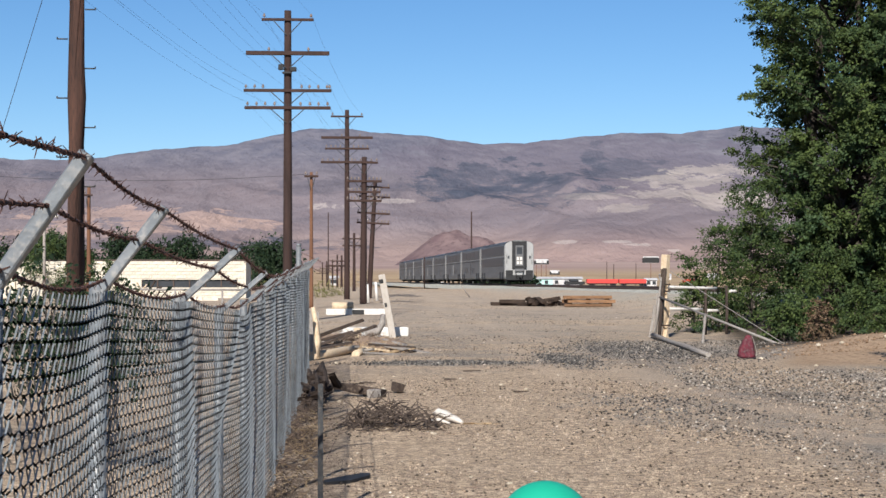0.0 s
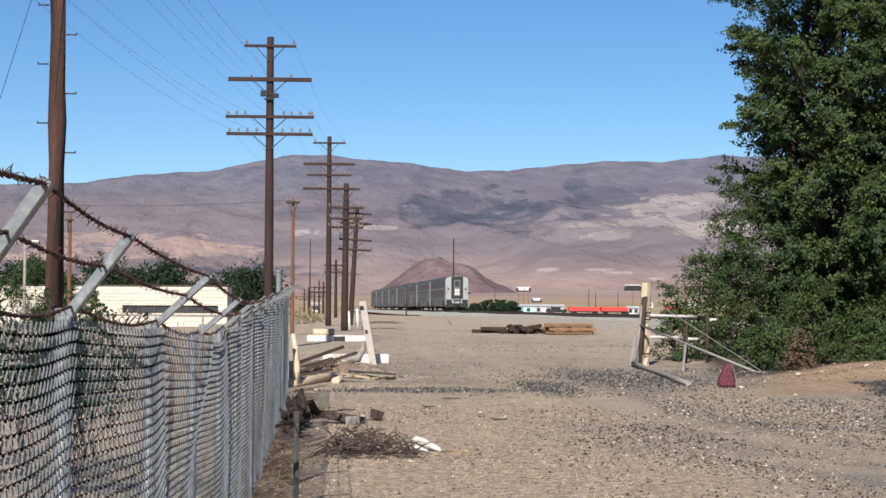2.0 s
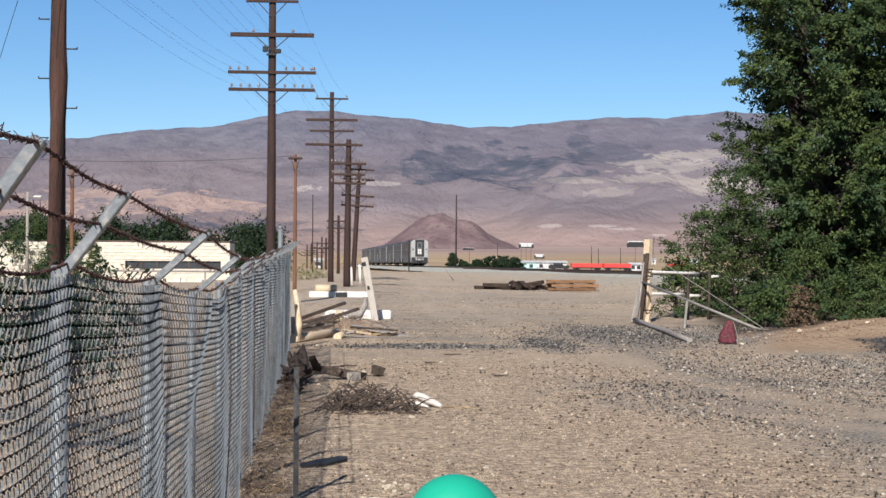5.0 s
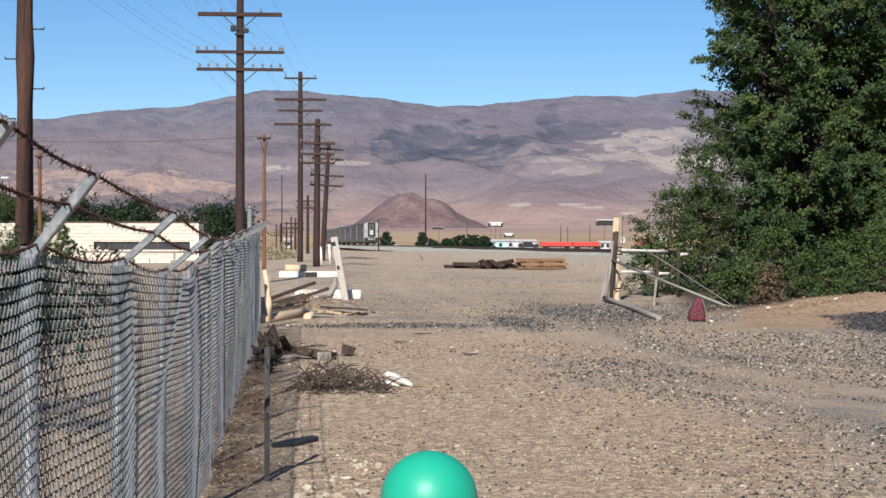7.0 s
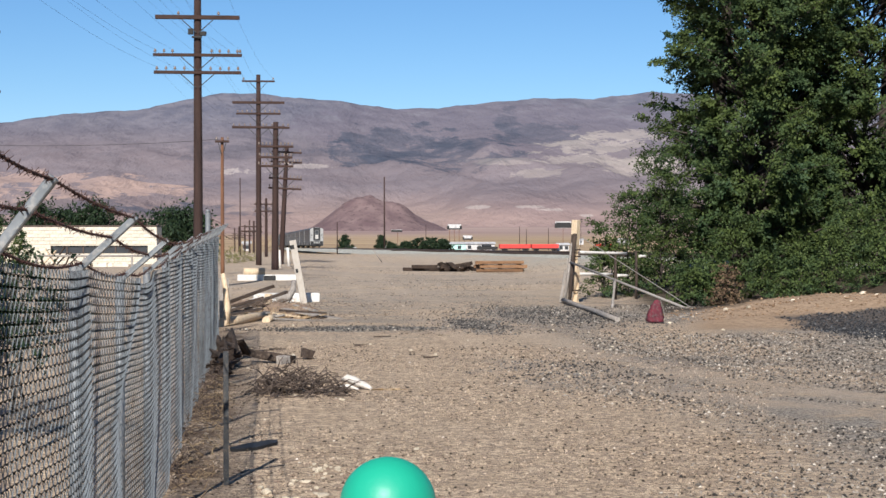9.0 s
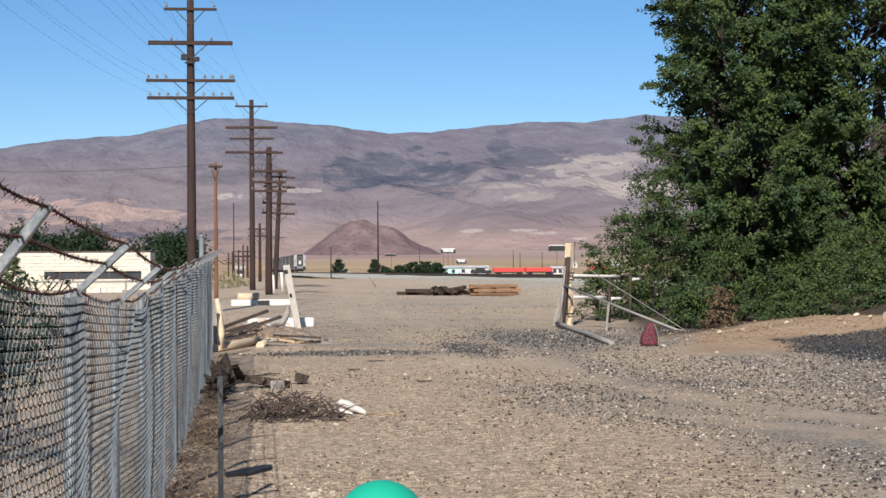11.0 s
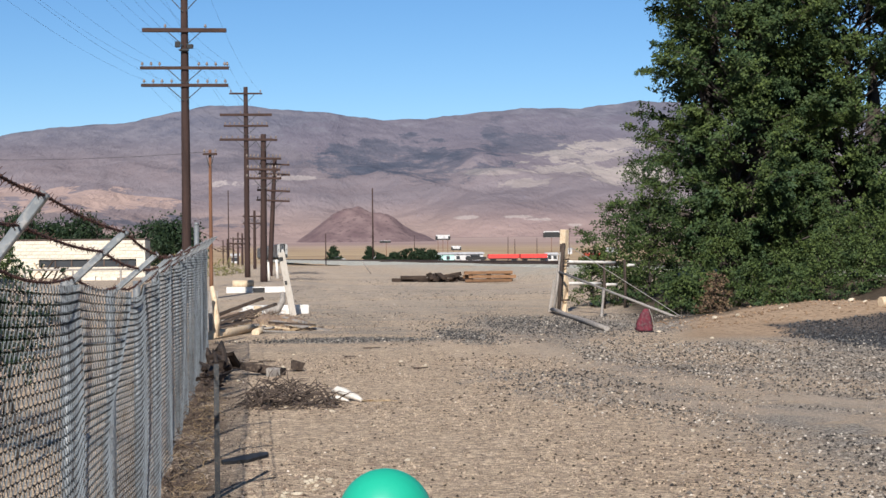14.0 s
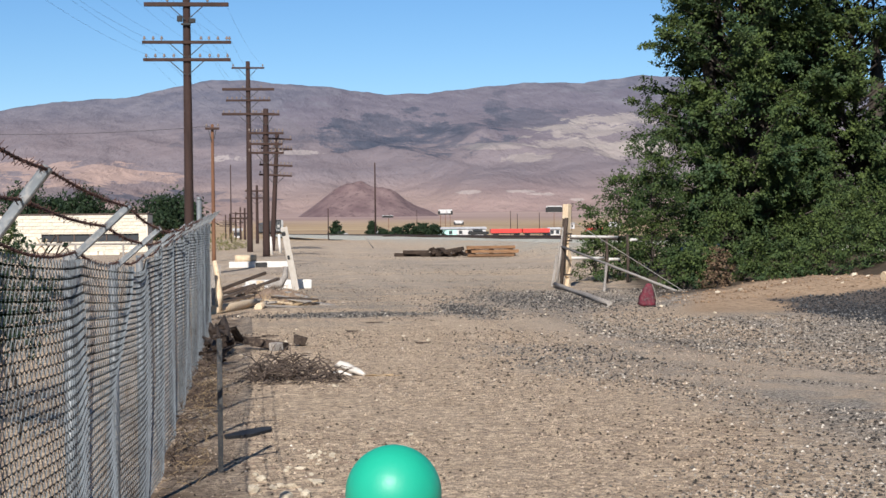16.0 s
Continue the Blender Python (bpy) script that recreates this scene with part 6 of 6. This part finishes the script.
def building():
    e = thing("block_building", (0, 0, 0), "long low whitewashed block building with a dark window strip", "building")
    y0, x0, x1, top = 110.0, -20.3, -6.05, 2.6
    wx0, wx1, wz0, wz1 = -12.55, -6.6, 0.95, 1.45
    for xa, xb, za, zb in ((x0, x1, -0.3, wz0), (x0, wx0, wz0, wz1), (wx1, x1, wz0, wz1), (x0, x1, wz1, top)):
        bm = bmesh.new()
        box_bm(bm, (xb - xa, 0.25, zb - za), pose((xa + xb) / 2, y0 + 0.125, (za + zb) / 2))
        part("wall", bm, M["block"], e)
    n = 6
    w = (wx1 - wx0) / n
    for k in range(n):
        bm = bmesh.new()
        box_bm(bm, (w - 0.08, 0.04, wz1 - wz0 - 0.04), pose(wx0 + w * (k + 0.5), y0 + 0.16, (wz0 + wz1) / 2), 0.005)
        part("window", bm, M["pane"], e)
        bm = bmesh.new()
        box_bm(bm, (0.08, 0.1, wz1 - wz0), pose(wx0 + w * k, y0 + 0.12, (wz0 + wz1) / 2), 0.005)
        part("mullion", bm, M["roof"], e)
    bm = bmesh.new()
    box_bm(bm, (x1 - x0, 6, 0.1), pose((x0 + x1) / 2, y0 + 3.1, top + 0.06), 0.02)
    part("roof", bm, M["roof"], e, "flat dark brown roof edge")
    for xx in (x0 + 0.12, x1 - 0.12):
        bm = bmesh.new()
        box_bm(bm, (0.24, 5.6, top + 0.3), pose(xx, y0 + 3.06, (top - 0.3) / 2))
        part("side_wall", bm, M["block"], e)
    # block courses, proud of the wall and a little uneven
    me_bm = bmesh.new()
    box_bm(me_bm, (0.68, 0.05, 0.195), None, 0.018)
    me = bpy.data.meshes.new("block")
    me_bm.to_mesh(me)
    me_bm.free()
    me.materials.append(M["block"])
    rnd = random.Random(3)
    for r in range(12):
        z = 0.12 + r * 0.215
        for k in range(19):
            x = x0 + 0.6 + k * 0.71 + (0.35 if r % 2 else 0)
            if x > x1 - 0.4 or (wz0 - 0.1 < z < wz1 + 0.1 and wx0 - 0.3 < x < wx1 + 0.3):
                continue
            o = new("block", me)
            o.parent = e
            o.matrix_basis = pose(x, y0 - 0.012 + rnd.uniform(-0.012, 0.012), z)
    w = thing("block_annex", (0, 0, 0), "low white annex of the block building", "building")
    bm = bmesh.new()
    box_bm(bm, (3.3, 3, 2.9), pose(-22.2, 112.5, 1.05), 0.02)
    part("wall", bm, M["block"], w)
    bm = bmesh.new()
    box_bm(bm, (3.4, 3.1, 0.08), pose(-22.2, 112.5, 2.54), 0.02)
    part("roof", bm, M["roof"], w)


building()

# ---- rubble in front of the building ----
rnd_rub = random.Random(40)
for k in range(16):
    w = rnd_rub.uniform(0.25, 0.5)
    row = k % 2
    beam("concrete_block", (w, 0.4, 0.26), (-9.9 + k * 0.17 + rnd_rub.uniform(-0.1, 0.1), 100 + rnd_rub.uniform(-0.2, 0.2), 0.13 + 0.255 * row), (0, rnd_rub.uniform(-5, 5), rnd_rub.uniform(-14, 14)), "block", "broken pale concrete block in a heap before the building", "block", "heap of broken blocks", 300 + k, 0.035)
for k in range(9):
    beam("plank", (rnd_rub.uniform(0.9, 1.7), 0.14, 0.06), (-12.0 + k * 0.27, 99.2 + rnd_rub.uniform(-0.3, 0.3), 0.55 + rnd_rub.uniform(-0.1, 0.25)), (0, rnd_rub.choice((-1, 1)) * rnd_rub.uniform(35, 72), rnd_rub.uniform(-30, 30)), rnd_rub.choice(("rot_wood", "grey_wood", "cream")), "splintered board propped in a scrap pile", "plank", "scrap pile before the building", 340 + k, 0.012)

# boundary rail pipe behind the wire fence
bm = bmesh.new()
tube_bm(bm, (-7.4, 60, 1.32), (-2.6, 60, 1.30), 0.035, n=8)
for px in (-7.3, -5.7, -4.1, -2.7):
    tube_bm(bm, (px, 60, -0.1), (px, 60, 1.32), 0.035, n=8)
tagged(mesh_ob("pipe_railing", bm, M["pipe"]), "grey pipe railing in front of the white building", "railing")

# ---- far greenery ----
GREEN = "dark green leafy tree behind the white building"
rnd_far = random.Random(12)
for k, x in enumerate(np.linspace(-50, -8.5, 11)):
    h = 6.5 + rnd_far.uniform(-0.8, 1.0) - (1.2 if k in (4, 8) else 0)
    tree((float(x) + rnd_far.uniform(-1, 1), 232 + rnd_far.uniform(-6, 12), -1.0), h + 0.6, 3.2, GREEN, 100 + k, size=0.42, per=13, low=0.2, mat="dark", group="trees behind the building", limbs=4, trunk=0.2)
BUSH = "tall green bush with pale stems beside the utility pole"
bough_tree((-14.6, 100, 0), 3.0, 0.85, BUSH, 130, round_shape, 60, 9, 12, 0.11, trunk=0.05, twig_len=0.5, group="bushes by the building")
bough_tree((-12.6, 96, 0), 2.3, 0.6, BUSH, 131, round_shape, 40, 8, 12, 0.10, trunk=0.04, twig_len=0.4, group="bushes by the building")
tree((-18.0, 110, 0), 4.3, 1.6, BUSH, 132, size=0.12, per=380, low=0.1, group="bushes by the building", limbs=6, trunk=0.06)
SHRUB = "dark green shrub on the straw plain beyond the tracks"
for x, y, h, s in ((31.0, 330, 2.5, 2.0), (33.5, 332, 2.7, 2.4), (36.0, 334, 2.3, 1.8), (28.6, 330, 2.0, 1.4), (17.0, 330, 3.4, 1.5), (23.8, 330, 3.0, 0.8), (26.3, 336, 1.8, 1.2)):
    bough_tree((x, y, float(ground_z(x, y)) - 0.1), h * 1.05, s * 1.2, SHRUB, int(x * 7), round_shape, 52, 9, 14, 0.25, low=0.05, mat="dark", trunk=0.06, twig_len=0.6, group="shrubs on the plain")
LEAF["weed"] = leaf_mat("dry_olive_weeds", (0.10, 0.10, 0.035), (0.24, 0.21, 0.09))
for k, (x, y, h, s) in enumerate(((-1.6, 112, 0.8, 1.0), (-0.7, 118, 0.7, 0.9), (-2.4, 106, 0.8, 1.1), (-3.6, 100, 1.0, 1.2))):
    tree((x, y, 0.25), h, s, "low olive-green weeds at the foot of the poles", 150 + k, size=0.1, per=110, low=0.1, mat="weed", group="weeds by the poles", limbs=3, trunk=0.02)

# ---- far yard beyond the tracks ----
M["teal"] = material("faded_turquoise_siding", (0.30, 0.52, 0.48), (0.40, 0.62, 0.57), 0.8, 0.7, c3=(0.5, 0.6, 0.55), fine=4)
M["red"] = material("bright_red_paint", (0.50, 0.035, 0.03), (0.62, 0.06, 0.045), 0.8, 0.6, c3=(0.35, 0.03, 0.03), fine=5)
M["sign"] = material("white_sign_face", (0.40, 0.385, 0.37), (0.54, 0.525, 0.51), 0.9, 0.7, c3=(0.3, 0.28, 0.28), fine=1.4)



def shed(name, x0, x1, y, h, depth, mat, roofmat, label, category):
    z = float(ground_z((x0 + x1) / 2, y))
    e = thing(name, ((x0 + x1) / 2, y, z), label, category)
    bm = bmesh.new()
    box_bm(bm, (x1 - x0, depth, h), pose(0, depth / 2, h / 2), 0.03)
    part("wall", bm, mat, e)
    bm = bmesh.new()
    w = (x1 - x0) / 2 + 0.3
    v = [bm.verts.new(c) for c in ((-w, -0.3, h), (w, -0.3, h), (w, depth + 0.3, h), (-w, depth + 0.3, h), (-w, depth / 2, h + 0.5), (w, depth / 2, h + 0.5))]
    for f in ((0, 1, 5, 4), (2, 3, 4, 5), (0, 4, 3), (1, 2, 5), (3, 2, 1, 0)):
        bm.faces.new([v[i] for i in f])
    part("roof", bm, roofmat, e)
    n = max(2, int((x1 - x0) / 2.2))
    for k in range(n):
        bm = bmesh.new()
        box_bm(bm, (0.8, 0.08, 0.8), pose(-(x1 - x0) / 2 + (k + 0.5) * (x1 - x0) / n, -0.03, h * 0.55), 0.01)
        part("window", bm, M["pane"], e)
    return e


shed("turquoise_building", 42.6, 48.4, 400, 1.7, 5, M["teal"], M["sign"], "low faded turquoise building with a pale roof", "building")
shed("white_shed", 48.8, 56.0, 406, 1.7, 4, M["sign"], M["sign"], "long low white shed beyond the tracks", "building")
shed("white_hut", 28.5, 31.5, 390, 0.9, 3, M["sign"], M["sign"], "small white hut beyond the tracks", "building")
shed("white_hut", 70.4, 73.0, 402, 1.4, 3, M["sign"], M["sign"], "small white hut beyond the tracks", "building")
shed("white_hut", -2.6, -1.0, 380, 1.6, 3, M["sign"], M["sign"], "small white hut among the far poles", "building")


def red_trailer(x0, x1, y):
    z = float(ground_z((x0 + x1) / 2, y))
    e = thing("red_trailer", ((x0 + x1) / 2, y, z), "long bright red flatbed trailer parked beyond the tracks", "trailer", "red trailers")
    w = x1 - x0
    bm = bmesh.new()
    box_bm(bm, (w, 2.3, 0.95), pose(0, 1.2, 1.15), 0.05)
    part("load", bm, M["red"], e, "bright red load")
    bm = bmesh.new()
    box_bm(bm, (w * 0.9, 2.3, 0.22), pose(0, 1.2, 0.55), 0.03)
    part("bed", bm, M["dark"], e)
    for k in (-0.38, -0.3, 0.3, 0.38):
        bm = bmesh.new()
        tube_bm(bm, (k * w, 0.2, 0.38), (k * w, 0.5, 0.38), 0.4, n=12)
        part("wheel", bm, M["dark"], e)


red_trailer(56.4, 63.6, 400)
red_trailer(63.9, 70.2, 400)
red_trailer(79.4, 83.2, 402)


def pickup(x, y, mat, label):
    z = float(ground_z(x, y))
    e = thing("pickup_truck", (x, y, z), label, "vehicle")
    bm = bmesh.new()
    box_bm(bm, (4.6, 1.8, 0.7), pose(0, 0.9, 0.75), 0.12)
    box_bm(bm, (2.0, 1.65, 0.6), pose(-0.2, 0.9, 1.35), 0.15)
    part("body", bm, mat, e)
    bm = bmesh.new()
    box_bm(bm, (1.7, 0.04, 0.4), pose(-0.2, 0.06, 1.38), 0.02)
    part("window", bm, M["pane"], e)
    for k in (-1.4, 1.4):
        bm = bmesh.new()
        tube_bm(bm, (k, -0.02, 0.36), (k, 0.25, 0.36), 0.37, n=12)
        part("wheel", bm, M["dark"], e)


pickup(53.0, 396, M["dark"], "dark pickup truck parked before the white shed")
pickup(20.5, 392, M["white_end"], "white pickup truck on the far side of the tracks")


def billboard(x, y, w, h, zc, posts, label, strip):
    z = float(ground_z(x, y))
    e = thing("billboard", (x, y, z), label, "billboard", "roadside billboards")
    bm = bmesh.new()
    box_bm(bm, (w, 0.25, h), pose(0, 0, zc - z), 0.03)
    part("panel", bm, M["sign"], e, "white poster panel")
    bm = bmesh.new()
    box_bm(bm, (w * 0.9, 0.04, h * strip), pose(0, -0.15, zc - z - h * (0.46 - strip / 2)), 0.01)
    part("poster", bm, M["dark"], e, "dark printed poster half")
    for sgn in (-1, 1):
        bm = bmesh.new()
        box_bm(bm, (w * 0.16, 0.3, h * 0.7), pose(sgn * w * 0.46, -0.05, zc - z - h * 0.12), 0.02)
        part("end_panel", bm, M["dark"], e, "dark end panel")
    for px in posts:
        bm = bmesh.new()
        tube_bm(bm, (px * w, 0.2, 0), (px * w, 0.2, zc - z - h * 0.4), 0.075, n=8)
        part("support", bm, M["pole_rust"], e)


billboard(57.2, 500, 4.0, 1.5, 5.0, (-0.35, 0, 0.35), "white and dark roadside billboard on the plain", 0.22)
billboard(89.0, 500, 4.6, 1.9, 5.6, (0.0,), "dark roadside billboard with a white top on one post", 0.8)
billboard(40.5, 500, 3.0, 0.7, 3.9, (0.1,), "small dark roadside sign on one post", 0.85)
billboard(58.6, 480, 2.6, 1.2, 1.9, (-0.3, 0.3), "low orange and white roadside sign", 0.3)
for x, y, w in ((150, 800, 5), (172, 800, 6)):
    shed("far_house", x * 0.98, x * 0.98 + w, y, 2.4, 5, M["sign"], M["sign"], "tiny white house far across the plain", "house")
for x, y, z1 in ((64.0, 420, 4.6), (66.0, 422, 4.0), (71.8, 424, 4.2), (113, 600, 8.5), (46.0, 470, 5.5)):
    bm = bmesh.new()
    tube_bm(bm, (0, 0, -0.3), (0, 0, z1 - float(ground_z(x, y))), 0.1, 0.07, n=6)
    ob = mesh_ob("bare_pole", bm, M["pole"])
    ob.matrix_world = pose(x, y, float(ground_z(x, y)))
    tagged(ob, "thin dark pole far across the tracks", "pole", "far bare poles")

# ---- shrubs behind the wire fence, and its tall end post ----
SCRUB = "low dark green shrub growing behind the wire fence"
for x, y, h, w, k in ((-2.0, 15.8, 1.45, 0.5, 201), (-2.7, 16.2, 1.55, 0.65, 202), (-3.4, 17.0, 1.65, 0.8, 203), (-4.3, 18.5, 1.7, 0.9, 204), (-2.5, 18.6, 1.5, 0.7, 205)):
    tree((x, y, 0), h, w, SCRUB, k, size=0.055, per=260, low=0.8, mat="dark", group="shrubs behind the fence", limbs=6, trunk=0.02)
ep = thing("end_post", (-0.86, 34.6, 0), "tall grey steel pipe post at the fence's far end", "post")
bm = bmesh.new()
tube_bm(bm, (0, 0, -0.1), (0, 0, 2.42), 0.05, n=10)
part("pipe", bm, M["steel"], ep)
bm = bmesh.new()
tube_bm(bm, (0, 0, 2.42), (0, 0, 2.47), 0.06, 0.03, n=10)
part("cap", bm, M["steel"], ep)
for z in (2.3, 2.1):
    bm = bmesh.new()
    bent_bm(bm, [(0.03, 0, z), (0.25, -0.3, z - 0.1), (0.45, -1.0, z - 0.2)], [0.006] * 3, 4)
    part("tie_wire", bm, M["rust"], ep)

# iron fittings on the tall telegraph pole
fit_box = thing("pole_fitting", (-2.0, 63.8, 9.3), "dark iron bracket and cable box strapped to the tall telegraph pole", "bracket")
for dx, dz, w, h in ((-0.24, 0.1, 0.2, 0.22), (0.2, 0.02, 0.24, 0.16), (-0.02, -0.1, 0.36, 0.08)):
    bm = bmesh.new()
    box_bm(bm, (w, 0.14, h), pose(dx, 0, dz), 0.02, 0.008, 3)
    part("iron_box", bm, M["dark"], fit_box)
LEAF["dry"] = leaf_mat("withered_brown_leaves", (0.07, 0.045, 0.028), (0.17, 0.11, 0.065))
bough_tree((12.3, 44.4, float(ground_z(12.3, 44.4)) - 0.05), 0.95, 0.5, "dry brown shrub in front of the green growth", 210, cone_shape, 24, 7, 12, 0.07, mat="dry", trunk=0.025, twig_len=0.35)


def motions():
    turn = -math.degrees(math.atan(TRACK_DX))
    slope = math.degrees(math.atan(-0.0046))
    rows = []
    for t in range(0, 17):
        y = 186 + 24.4 * t
        rows.append((float(t), pose(track_x(y), y, track_z(y) + 0.02, slope, 0, turn)))
    walk(train, rows)


motions()
